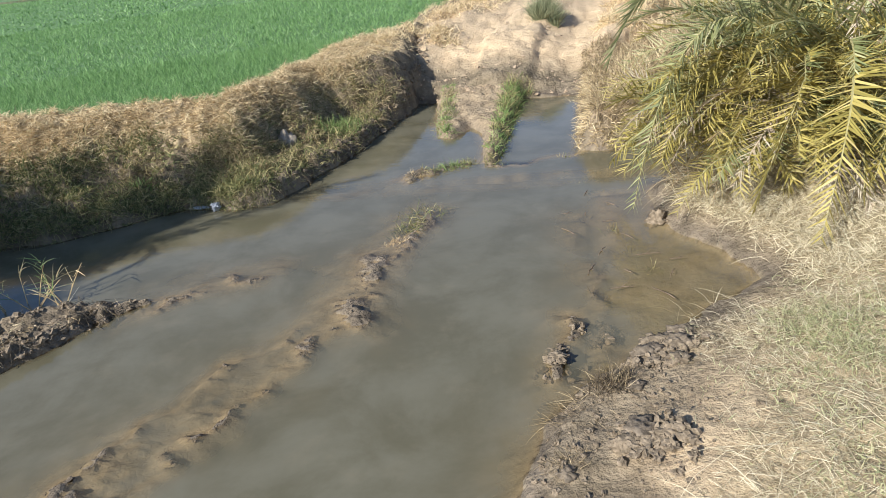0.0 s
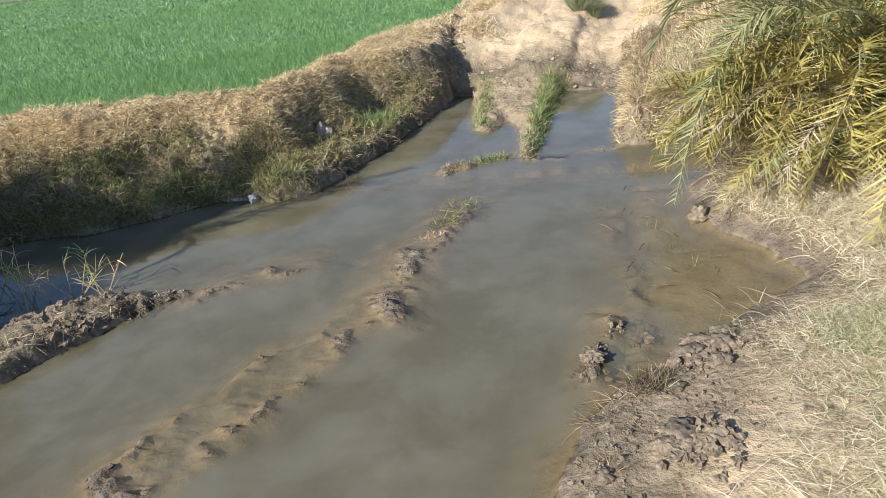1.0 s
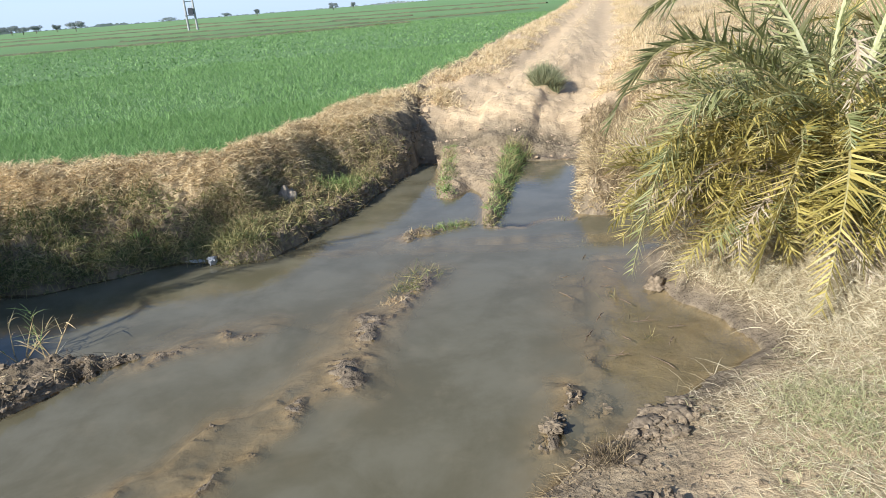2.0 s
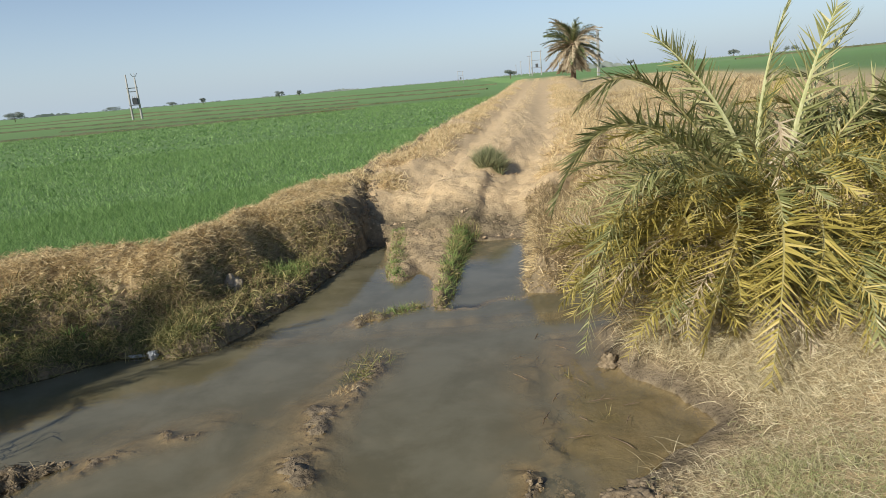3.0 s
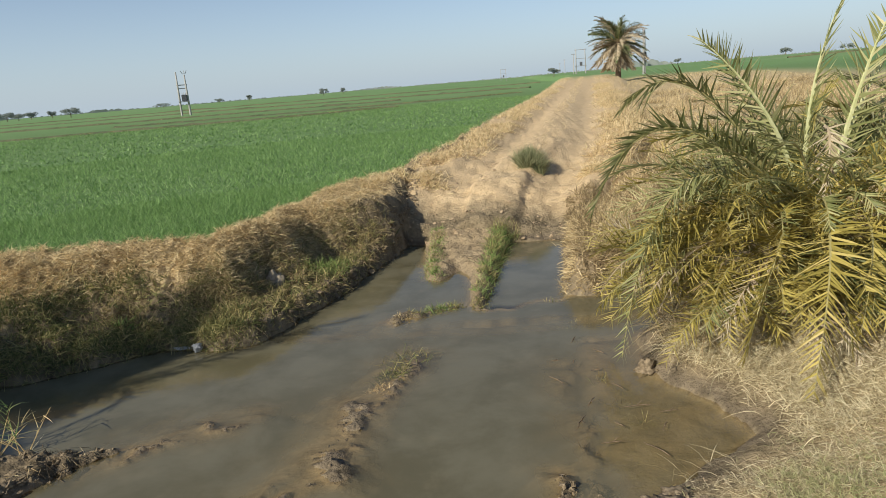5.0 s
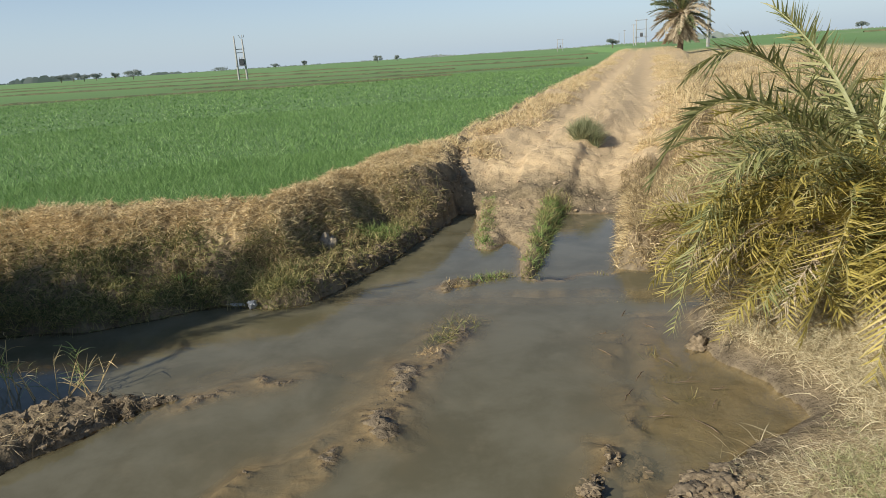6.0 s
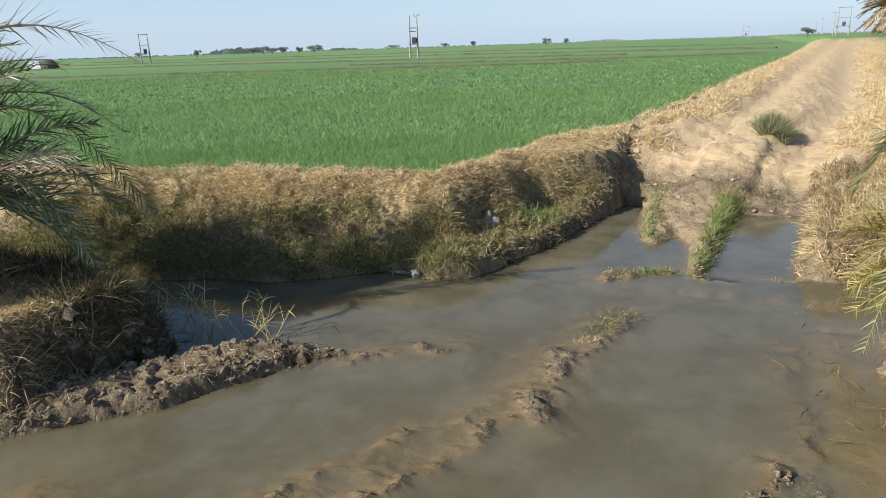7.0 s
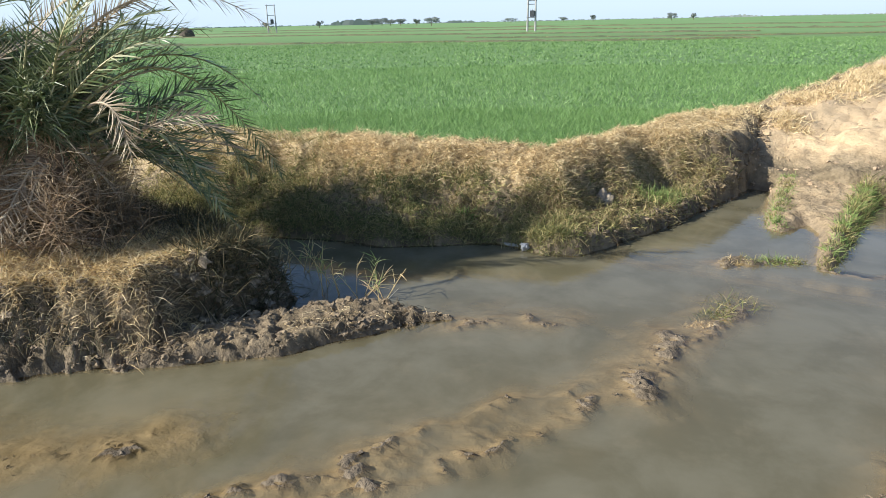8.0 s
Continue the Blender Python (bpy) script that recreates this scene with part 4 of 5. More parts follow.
# ---- palms ----
def frond_mesh(name, base, ctrl, tip, rng, leaf=0.24, pairs=46, mat=None, rib=None, bare=0.12, thick=0.012, blade=0.018, sweep=1.0):
    """A feather leaf: a midrib bent from base over ctrl to tip, with stiff leaflets in pairs."""
    b, c, e = (np.array(p, float) for p in (base, ctrl, tip))
    t = np.linspace(0, 1, 15)[:, None]
    line = (1 - t) ** 2 * b + 2 * t * (1 - t) * c + t * t * e
    rv, rf = tube(line, thick * (1 - 0.85 * t[:, 0]), 5, False)
    u = np.repeat(np.linspace(bare, 0.995, pairs), 2) + rng.uniform(-0.35, 0.35, pairs * 2) / pairs
    u = np.clip(u, 0, 0.999)[:, None]
    p = (1 - u) ** 2 * b + 2 * u * (1 - u) * c + u * u * e
    fwd = 2 * (1 - u) * (c - b) + 2 * u * (e - c)
    fwd /= np.linalg.norm(fwd, axis=1, keepdims=True)
    up0 = np.array([0, 0, 1.0]) + rng.normal(0, 0.35, 3)
    across = np.cross(fwd, up0)
    across /= np.maximum(np.linalg.norm(across, axis=1, keepdims=True), 1e-6)
    up = np.cross(across, fwd)
    sign = np.tile([1.0, -1.0], pairs)[:, None]
    ahead = sweep * (1.0 + 0.80 * u ** 2)
    way = across * sign + fwd * ahead + up * (0.30 + rng.uniform(-0.22, 0.22, (len(u), 1)))
    way += rng.normal(0, 0.27, way.shape)
    uu = u[:, 0]
    length = leaf * (0.45 + 0.75 * np.sin(np.pi * np.clip(uu * 0.92 + 0.06, 0, 1)) ** 0.7) * rng.uniform(0.85, 1.1, len(uu)) * (1 - 0.35 * uu ** 3)
    lv, lf = strands(p, way, length, blade * leaf / 0.25 * rng.uniform(0.8, 1.2, len(uu)), rng.uniform(0.0, 0.14, len(uu)), 2, fwd + up * 0.35 * sign, rng, 0.08)
    v, f = joined((rv, rf), (lv, lf))
    me = mesh_from(name, v, f, rib or M_RACHIS)
    me.materials.append(mat or M_FROND)
    idx = np.zeros(len(f), np.int32)
    idx[len(rf):] = 1
    me.polygons.foreach_set("material_index", idx)
    return me


def palm(name, at, label, fronds, mats, seed, trunk_h, trunk_r, blade=0.018, leaf=0.215, close=30):
    rng = np.random.default_rng(seed)
    root = thing(name, at, label, "palm")
    z = np.linspace(-0.1, trunk_h, 9)
    wob = np.stack([0.02 * np.sin(z * 9), 0.02 * np.cos(z * 7), z], 1)
    v, f = tube(wob, trunk_r * (1 - 0.25 * z / max(trunk_h, 0.1)) * (1 + 0.12 * np.sin(np.arange(9) * 2.4)), 12)
    attach("trunk", mesh_from("trunk", v, f, M_BARK, True), root, "short fibrous trunk")
    o = np.array(at)
    for k, (b, c, e, kind) in enumerate(fronds):
        mat, rib = mats[kind]
        b, c, e = (np.array(p, float) - o for p in (b, c, e))
        size = np.linalg.norm(c - b) + np.linalg.norm(e - c)
        attach("frond", frond_mesh("frond", b, c, e, rng, leaf if size > 1.1 else leaf * 0.78, int(close * size) + 6, mat, rib, 0.12, 0.019 if kind == "tall" else 0.011, blade, {"tall": 0.85, "yellow": 0.8, "dead": 1.1}.get(kind, 0.9)), root, {"dead": "withered straw-coloured frond", "yellow": "yellowing frond"}.get(kind, ""))
    return root


def random_fronds(rng, centre, count, az0, az1, rise0, rise1, reach0, reach1, kinds, floor=None):
    out = []
    for k in range(count):
        a = radians(rng.uniform(az0, az1))
        L, rise = rng.uniform(reach0, reach1), rng.uniform(rise0, rise1)
        d = np.array([math.sin(a), math.cos(a), 0])
        b = np.array(centre) + d * 0.06 + np.array([0, 0, rng.uniform(-0.1, 0.1)])
        up = math.sin(radians(rise))
        c = b + d * L * 0.5 * math.cos(radians(rise)) + np.array([0, 0, L * 0.62 * up + 0.12])
        e = b + d * L * (0.62 + 0.3 * math.cos(radians(rise))) + np.array([0, 0, L * (0.95 * up - rng.uniform(0.08, 0.40))])
        if floor is not None:
            e[2] = max(e[2], floor)
        out.append((b, c, e, kinds[k % len(kinds)]))
    return out


# lit and shaded colour sets of the same palm leaves
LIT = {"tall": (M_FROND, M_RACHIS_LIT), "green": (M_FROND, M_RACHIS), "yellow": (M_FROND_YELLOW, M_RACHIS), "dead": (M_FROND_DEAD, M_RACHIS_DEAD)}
SHADY = {"green": (M_FROND_SHADED, M_RACHIS), "yellow": (M_FROND, M_RACHIS), "dead": (M_FROND_DEAD, M_RACHIS_DEAD)}
C = (2.5, 4.85, 0.9)
rng = np.random.default_rng(5)
big = [((2.45, 4.75, 1.00), (2.30, 4.66, 1.62), (1.78, 4.60, 2.06), "tall"), ((2.38, 4.78, 0.95), (1.74, 4.60, 2.20), (1.28, 4.45, 1.69), "green"), ((2.34, 4.72, 0.95), (1.50, 4.55, 2.10), (1.10, 4.40, 1.09), "green"),
       ((2.30, 4.68, 0.90), (1.52, 4.45, 1.90), (1.27, 4.45, 0.12), "green"), ((2.50, 4.80, 1.00), (2.46, 4.80, 1.75), (2.66, 4.80, 2.22), "tall"), ((2.60, 4.72, 1.00), (2.74, 4.70, 1.80), (2.90, 4.70, 2.14), "tall"),
       ((2.49, 4.55, 1.50), (2.46, 4.36, 1.50), (2.42, 4.35, 1.12), "dead"), ((2.45, 4.60, 1.02), (2.10, 4.20, 1.36), (1.78, 4.03, 1.24), "green"), ((2.35, 4.50, 0.95), (2.02, 3.95, 1.05), (1.85, 3.93, 0.30), "yellow"),
       ((2.45, 4.50, 1.00), (2.27, 3.78, 1.18), (2.07, 3.58, 0.26), "yellow"), ((2.70, 4.50, 1.00), (2.51, 3.88, 1.05), (2.38, 3.78, 0.50), "yellow"), ((2.38, 4.68, 0.98), (1.90, 4.50, 1.66), (1.53, 4.40, 1.32), "green"),
       ((2.25, 4.65, 0.98), (1.58, 4.50, 1.25), (1.43, 4.40, 0.45), "yellow"), ((2.55, 4.50, 1.05), (2.62, 4.10, 1.50), (2.70, 3.85, 1.25), "green"), ((2.40, 4.80, 1.0), (2.05, 4.85, 1.9), (1.95, 4.9, 2.0), "green"),
       ((2.65, 4.85, 1.0), (2.85, 4.9, 1.75), (3.15, 4.9, 2.1), "tall"), ((2.8, 4.8, 1.0), (3.2, 4.7, 1.9), (3.5, 4.5, 1.7), "green")]
big += random_fronds(rng, C, 15, -130, 60, 25, 78, 0.8, 1.2, ["green", "green", "yellow"], 0.35)
big += random_fronds(rng, (2.1, 4.8, 0.95), 12, -150, 0, 0, 45, 0.6, 1.05, ["green", "yellow", "green"], 0.2)
big += random_fronds(rng, (2.45, 4.55, 1.0), 12, -200, -60, 0, 60, 0.5, 0.85, ["green", "green", "yellow"], 0.4)
big += random_fronds(rng, (2.3, 4.75, 0.72), 18, -175, -40, -10, 28, 0.6, 1.0, ["yellow", "yellow", "green", "yellow", "dead"], 0.15)
big += random_fronds(rng, (1.95, 4.75, 0.68), 16, -170, -20, -15, 35, 0.45, 0.8, ["yellow", "green", "yellow", "dead"], 0.12)
big += random_fronds(rng, (1.72, 5.0, 0.62), 15, -160, 20, -20, 35, 0.35, 0.7, ["yellow", "dead", "yellow"], 0.12)
big += random_fronds(rng, (2.9, 4.6, 0.75), 16, -215, -120, -10, 35, 0.6, 1.05, ["yellow", "green", "yellow"], 0.3)
big += random_fronds(rng, (2.3, 4.5, 0.7), 16, -215, -110, -20, 25, 0.45, 0.85, ["yellow", "green", "yellow", "dead"], 0.22)
big += random_fronds(rng, (2.75, 4.95, 0.9), 11, -120, 120, 60, 86, 0.7, 1.1, ["green"], 0.5)
big += random_fronds(rng, (3.5, 5.1, 0.9), 21, -180, 180, 25, 84, 0.8, 1.35, ["green", "green", "yellow"], 0.5)
big += random_fronds(rng, (4.4, 5.0, 1.0), 16, -180, 180, 20, 80, 0.9, 1.4, ["green", "yellow"], 0.5)
big += random_fronds(rng, (2.6, 4.8, 0.5), 14, -200, -60, -30, 5, 0.5, 0.9, ["dead", "yellow"], 0.2)
big += random_fronds(rng, (2.25, 4.6, 0.85), 18, -190, -40, 5, 45, 0.4, 0.75, ["yellow", "green", "yellow"], 0.3)
big += random_fronds(rng, (1.85, 4.7, 0.6), 12, -180, -20, 0, 40, 0.3, 0.55, ["yellow", "yellow", "green"], 0.15)
big += random_fronds(rng, (2.0, 4.50, 0.50), 15, -200, -70, -5, 32, 0.35, 0.6, ["yellow", "green", "yellow"], 0.12)
big += random_fronds(rng, (2.5, 4.30, 0.55), 14, -215, -110, -5, 35, 0.35, 0.65, ["yellow", "yellow", "green"], 0.2)
big += random_fronds(rng, (1.65, 4.75, 0.42), 9, -170, -10, 0, 40, 0.28, 0.45, ["yellow", "green"], 0.1)
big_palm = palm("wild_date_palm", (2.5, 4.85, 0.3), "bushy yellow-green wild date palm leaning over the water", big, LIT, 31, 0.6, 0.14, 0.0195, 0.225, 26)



def leaf_thicket(at, shell, count, seed, size, wide, material, name, label, parent):
    """Short blades filling ellipsoids (centre, radii), in clumps with dark gaps between."""
    r = np.random.default_rng(seed)
    sets = []
    for c, rad in shell:
        d = r.normal(size=(count, 3))
        d /= np.linalg.norm(d, axis=1, keepdims=True)
        p = np.array(c) + d * np.array(rad) * r.uniform(0.72, 1.0, (count, 1))
        keep = (bumps(p[:, 0] + 0.7 * p[:, 2], p[:, 1] - 0.5 * p[:, 2], 4.5, 87, 2) > -0.05) & (p[:, 2] > height_at(p[:, 0], p[:, 1]) + 0.05)
        p, d = p[keep], d[keep]
        way = d * 0.5 + headings(r, len(p), -10, 70)
        sets.append(strands(p - np.array(at), way, r.uniform(*size, len(p)), r.uniform(*wide, len(p)), r.uniform(0.1, 0.8, len(p)), 2, None, r))
    tagged(attach(name, mesh_from(name, *joined(*sets), material), parent, label), kind="stuff")


leaf_thicket((2.5, 4.85, 0.3), [((2.15, 4.8, 0.75), (0.62, 0.55, 0.50)), ((2.75, 4.6, 0.85), (0.7, 0.55, 0.5)), ((3.4, 4.7, 0.9), (0.75, 0.6, 0.55))], 5200, 33, (0.08, 0.22), (0.007, 0.012), M_FROND_YELLOW, "inner_leaves", "dense yellow-green inner leaves", big_palm)
leaf_thicket((2.5, 4.85, 0.3), [((2.0, 4.75, 0.5), (0.6, 0.55, 0.45)), ((2.7, 4.5, 0.5), (0.75, 0.5, 0.45))], 1500, 34, (0.10, 0.28), (0.004, 0.008), M_STRAW_BROWN, "dry_leaves", "dry brown leaves under the crown", big_palm)

C2 = (-4.22, 2.55, 1.32)
dark = [((-4.20, 2.53, 1.52), (-4.10, 3.41, 2.53), (-3.75, 4.22, 1.87), "dead"), ((-4.10, 2.68, 1.45), (-3.90, 3.48, 2.03), (-3.72, 4.05, 1.29), "green"),
        ((-4.05, 2.70, 1.36), (-3.94, 3.42, 2.10), (-3.39, 3.85, 0.78), "green"), ((-4.05, 2.75, 1.30), (-3.84, 3.52, 1.53), (-3.48, 3.62, 0.84), "green"),
        ((-3.95, 2.72, 1.40), (-3.58, 2.73, 1.56), (-3.47, 2.67, 1.00), "dead"), ((-4.05, 2.68, 1.15), (-3.92, 3.16, 1.14), (-3.34, 3.33, 0.49), "green"),
        ((-4.32, 2.49, 1.41), (-4.28, 2.54, 1.71), (-4.32, 2.74, 2.21), "green"), ((-4.25, 2.64, 1.43), (-4.25, 2.83, 1.80), (-4.26, 3.22, 2.27), "green"),
        ((-4.23, 2.67, 1.43), (-4.43, 2.84, 1.81), (-4.08, 3.68, 1.92), "green"), ((-4.00, 2.72, 1.22), (-3.68, 3.14, 1.45), (-3.27, 3.16, 0.65), "green")]
rng = np.random.default_rng(8)
dark += random_fronds(rng, C2, 12, -50, 70, 15, 80, 1.0, 1.6, ["green", "green", "dead", "green"], 0.7)
dark += random_fronds(rng, (-4.1, 2.75, 1.05), 14, -20, 75, -15, 30, 0.7, 1.25, ["green", "green", "dead"], 0.5)
dark += random_fronds(rng, (-4.2, 2.6, 1.1), 3, 60, 170, -60, -10, 0.4, 0.8, ["dead"], 0.6)
dark += random_fronds(rng, (-4.65, 2.1, 1.3), 26, -200, 30, 5, 75, 0.8, 1.4, ["green", "green", "dead"], 0.6)
dark += random_fronds(rng, (-5.9, 3.0, 1.2), 16, -90, 120, 10, 68, 1.0, 1.55, ["green", "green", "dead"], 0.6)
dark += random_fronds(rng, (-5.2, 2.75, 1.2), 24, -180, 180, 10, 70, 0.9, 1.4, ["green", "green", "dead"], 0.6)
dark_palm = palm("shaded_date_palm", (-4.22, 2.55, 0.5), "wild date palm on the mud bank in shade-dark green, partly withered", dark, SHADY, 37, 0.8, 0.15, 0.018, 0.22, 26)
leaf_thicket((-4.22, 2.55, 0.5), [((-4.25, 2.6, 0.9), (0.40, 0.42, 0.40)), ((-4.1, 2.45, 0.7), (0.5, 0.4, 0.22)), ((-4.75, 2.1, 1.0), (0.5, 0.5, 0.5)), ((-5.0, 2.75, 1.0), (0.65, 0.6, 0.5)), ((-5.7, 2.95, 1.1), (0.8, 0.7, 0.6))], 4600, 35, (0.12, 0.36), (0.003, 0.007), M_SKIRT, "dead_skirt", "tangled brown dead leaves round the trunk", dark_palm)
# crown leaves in the leaflet colour that has shade painted in
leaf_thicket((-4.22, 2.55, 0.5), [((-4.55, 2.7, 1.42), (0.42, 0.45, 0.26)), ((-4.85, 2.1, 1.5), (0.48, 0.42, 0.36)), ((-5.2, 2.8, 1.55), (0.5, 0.5, 0.33)), ((-4.35, 2.55, 1.38), (0.34, 0.34, 0.22)), ((-4.2, 3.0, 1.3), (0.25, 0.35, 0.16))], 4300, 36, (0.12, 0.28), (0.009, 0.016), M_FROND_SHADED, "crown_leaves", "dense crown leaves in shade-dark green", dark_palm)


# ---- far palm, trees, poles, hut ----
def polar(az, dist):
    return 0.55 + dist * math.sin(radians(az)), 0.33 + dist * math.cos(radians(az))


def far_palm():
    x, y = polar(9.5, 68)
    z0 = float(height_at([x], [y])[0])
    r = np.random.default_rng(77)
    c = (x, y, z0 + 3.1)
    fr = random_fronds(r, c, 44, 0, 360, 15, 85, 2.6, 3.3, ["green", "dead", "green"])
    fr += random_fronds(r, (x, y, z0 + 3.0), 60, 0, 360, -40, 15, 2.4, 3.1, ["dead", "dead", "green"], z0 + 0.8)
    fr += random_fronds(r, (x, y, z0 + 2.7), 60, 0, 360, -85, -45, 1.6, 2.1, ["dead"], z0 + 0.5)
    root = thing("tall_date_palm", (x, y, z0), "date palm with a skirt of dead fronds beside the track", "palm")
    v, f = tube([(0, 0, -0.2), (0.05, 0, 1.2), (0, 0.04, 2.2), (0, 0, 3.2)], [0.28, 0.24, 0.24, 0.2], 10)
    attach("trunk", mesh_from("trunk", v, f, M_BARK, True), root)
    o = np.array((x, y, z0))
    for b, k, e, kind in fr:
        mat, rib = SHADY[kind]
        attach("frond", frond_mesh("frond", b - o, k - o, e - o, r, 0.5, 40, mat, rib, 0.1, 0.03, 0.045), root)


def leaf_cloud(rng, centres, radii, per, size):
    pts = []
    for c, rad in zip(centres, radii):
        d = rng.normal(size=(per, 3))
        d /= np.linalg.norm(d, axis=1, keepdims=True)
        pts.append(np.array(c) + d * np.array(rad) * rng.uniform(0.55, 1.05, (per, 1)))
    p = np.concatenate(pts)
    return strands(p, rng.normal(size=p.shape), size * rng.uniform(0.6, 1.4, len(p)), size * 0.7, 0.1, 1, None, rng, 0.5)


def far_tree(az, dist, h, w, seed, label="broad-crowned tree far across the fields, haze in its colour"):
    r = np.random.default_rng(seed)
    x, y = polar(az, dist)
    z = float(height_at([x], [y])[0])
    root = thing("tree", (x, y, z), label, "tree", "trees on the skyline")
    lines = [tube([(0, 0, -0.3), (0.03 * h, 0, 0.25 * h), (0, 0, 0.5 * h)], [0.05 * h, 0.035 * h, 0.02 * h], 7)]
    for k in range(4):
        a = r.uniform(0, 6.28)
        lines.append(tube([(0, 0, 0.28 * h), (0.15 * w * math.cos(a), 0.15 * w * math.sin(a), 0.45 * h), (0.3 * w * math.cos(a), 0.3 * w * math.sin(a), 0.62 * h)], [0.022 * h, 0.015 * h, 0.006 * h], 5))
    attach("trunk", mesh_from("trunk", *joined(*lines), M_BARK, True), root)
    k = 11
    cs = [(r.uniform(-0.36, 0.36) * w, r.uniform(-0.36, 0.36) * w, h * r.uniform(0.42, 0.82)) for _ in range(k)]
    v, f = leaf_cloud(r, cs, [(w * r.uniform(0.13, 0.24), w * r.uniform(0.13, 0.24), h * r.uniform(0.12, 0.2)) for _ in range(k)], 150, h * 0.075)
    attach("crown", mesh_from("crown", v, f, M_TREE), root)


def pole_structure(az, dist, h, gap, turn, style, label):
    """Two concrete poles with cross bars and a transformer between them."""
    x, y = polar(az, dist)
    z = float(height_at([x], [y])[0])
    root = thing("power_pole", (x, y, z), label, "utility pole", "pole structures along the power line")
    root.rotation_euler = (0, 0, radians(turn))
    for s, top in ((-1, 1.0), (1, 1.0 if style != "uneven" else 0.93)):
        v, f = tube([(s * gap / 2, 0, -0.3), (s * gap / 2 * 0.97, 0, h * 0.5), (s * gap / 2 * 0.93, 0, h * top)], [0.17, 0.14, 0.10], 8)
        attach("pole", mesh_from("pole", v, f, M_POLE, True), root)
    attach("crossarm", bm_mesh("crossarm", box(gap * 1.25, 0.12, 0.14, (0, 0.15, h * (0.97 if style != "uneven" else 0.70)), 0.01), M_STEEL), root)
    attach("brace", bm_mesh("brace", box(gap * 1.1, 0.10, 0.12, (0, 0.15, h * 0.62), 0.01), M_STEEL), root)
    attach("platform", bm_mesh("platform", box(gap * 1.25, 0.9, 0.14, (0, 0, h * 0.32), 0.01), M_STEEL), root)
    tank = attach("transformer", bm_mesh("transformer", box(0.75, 0.6, 0.95, (0.1, 0, h * 0.32 + 0.56), 0.06), M_TANK), root, "dark painted transformer tank")
    for k in range(3):
        v, f = tube([(-0.15 + 0.25 * k, 0, h * 0.32 + 1.0), (-0.15 + 0.25 * k, 0, h * 0.32 + 1.35)], [0.05, 0.03], 6)
        attach("bushing", mesh_from("bushing", v, f, M_POLE, True), tank)
    for k in (-1, 0, 1):
        v, f = tube([(k * gap * 0.5, 0.15, h * 0.97), (k * gap * 0.5, 0.15, h * 0.97 + 0.35)], [0.05, 0.03], 6)
        if style != "uneven" or k == 1:
            attach("insulator", mesh_from("insulator", v, f, M_POLE, True), root)
    if style == "uneven":
        v, f = tube([(gap * 0.1, 0.1, h * 1.02), (gap * 0.3, 0.1, h * 0.95), (gap * 0.62, 0.1, h * 0.95), (gap * 0.8, 0.1, h * 1.02)], [0.05] * 4, 6)
        attach("insulator_arm", mesh_from("insulator_arm", v, f, M_STEEL, True), root)


def single_pole(az, dist, h):
    x, y = polar(az, dist)
    z = float(height_at([x], [y])[0])
    root = thing("line_pole", (x, y, z), "slim concrete power line pole", "utility pole", "single line poles")
    v, f = tube([(0, 0, -0.3), (0, 0, h)], [0.16, 0.10], 8)
    attach("pole", mesh_from("pole", v, f, M_POLE, True), root)
    attach("crossarm", bm_mesh("crossarm", box(1.3, 0.1, 0.12, (0, 0.13, h * 0.96), 0.01), M_STEEL), root)


def hut():
    x, y = polar(-53.0, 140)
    z = float(height_at([x], [y])[0])
    root = thing("field_shelter", (x, y, z), "low thatched field shelter with a white tarpaulin", "shelter")
    root.rotation_euler = (0, 0, radians(40))
    bm = bmesh.new()
    bmesh.ops.create_uvsphere(bm, u_segments=20, v_segments=10, radius=1.0, matrix=Matrix.Translation((1.1, 0, 0.1)) @ Matrix.Diagonal((1.5, 1.4, 1.5, 1)))
    for q in bm.verts:
        q.co.z = max(q.co.z, -0.1)
        q.co += Vector((noise.noise(q.co * 2.0), noise.noise(q.co * 2.0 + Vector((5, 0, 0))), 0)) * 0.12
    attach("thatch", bm_mesh("thatch", bm, M_THATCH), root, "dark rounded thatch")
    bm = box(2.6, 2.2, 1.5, (-1.2, 0, 0.75), 0.12)
    for q in bm.verts:
        if q.co.z > 0.8:
            q.co.x, q.co.y = -1.1 + (q.co.x + 1.2) * 0.55, q.co.y * 0.25
    attach("sheet", bm_mesh("sheet", bm, M_TARP), root, "white tarpaulin sheet")


far_palm()
pole_structure(-25.4, 112, 6.5, 1.25, 25, "uneven", "twin concrete poles carrying a transformer in the field")
pole_structure(-46.1, 175, 6.5, 1.9, 46, "frame", "twin concrete poles with a crossarm frame far in the fields")
pole_structure(11.5, 105, 6.4, 1.6, 72, "frame", "twin concrete poles with a transformer beside the far palm")
pole_structure(6.57, 195, 6.6, 2.6, -7, "frame", "twin concrete poles with a transformer at the track's end")
pole_structure(0.3, 400, 6.6, 3.0, 0, "frame", "distant twin concrete poles on the skyline")
for az, dist, h in ((6.0, 230, 6.5), (5.3, 330, 6.5), (4.9, 420, 6.5), (8.4, 190, 6.5)):
    single_pole(az, dist, h)
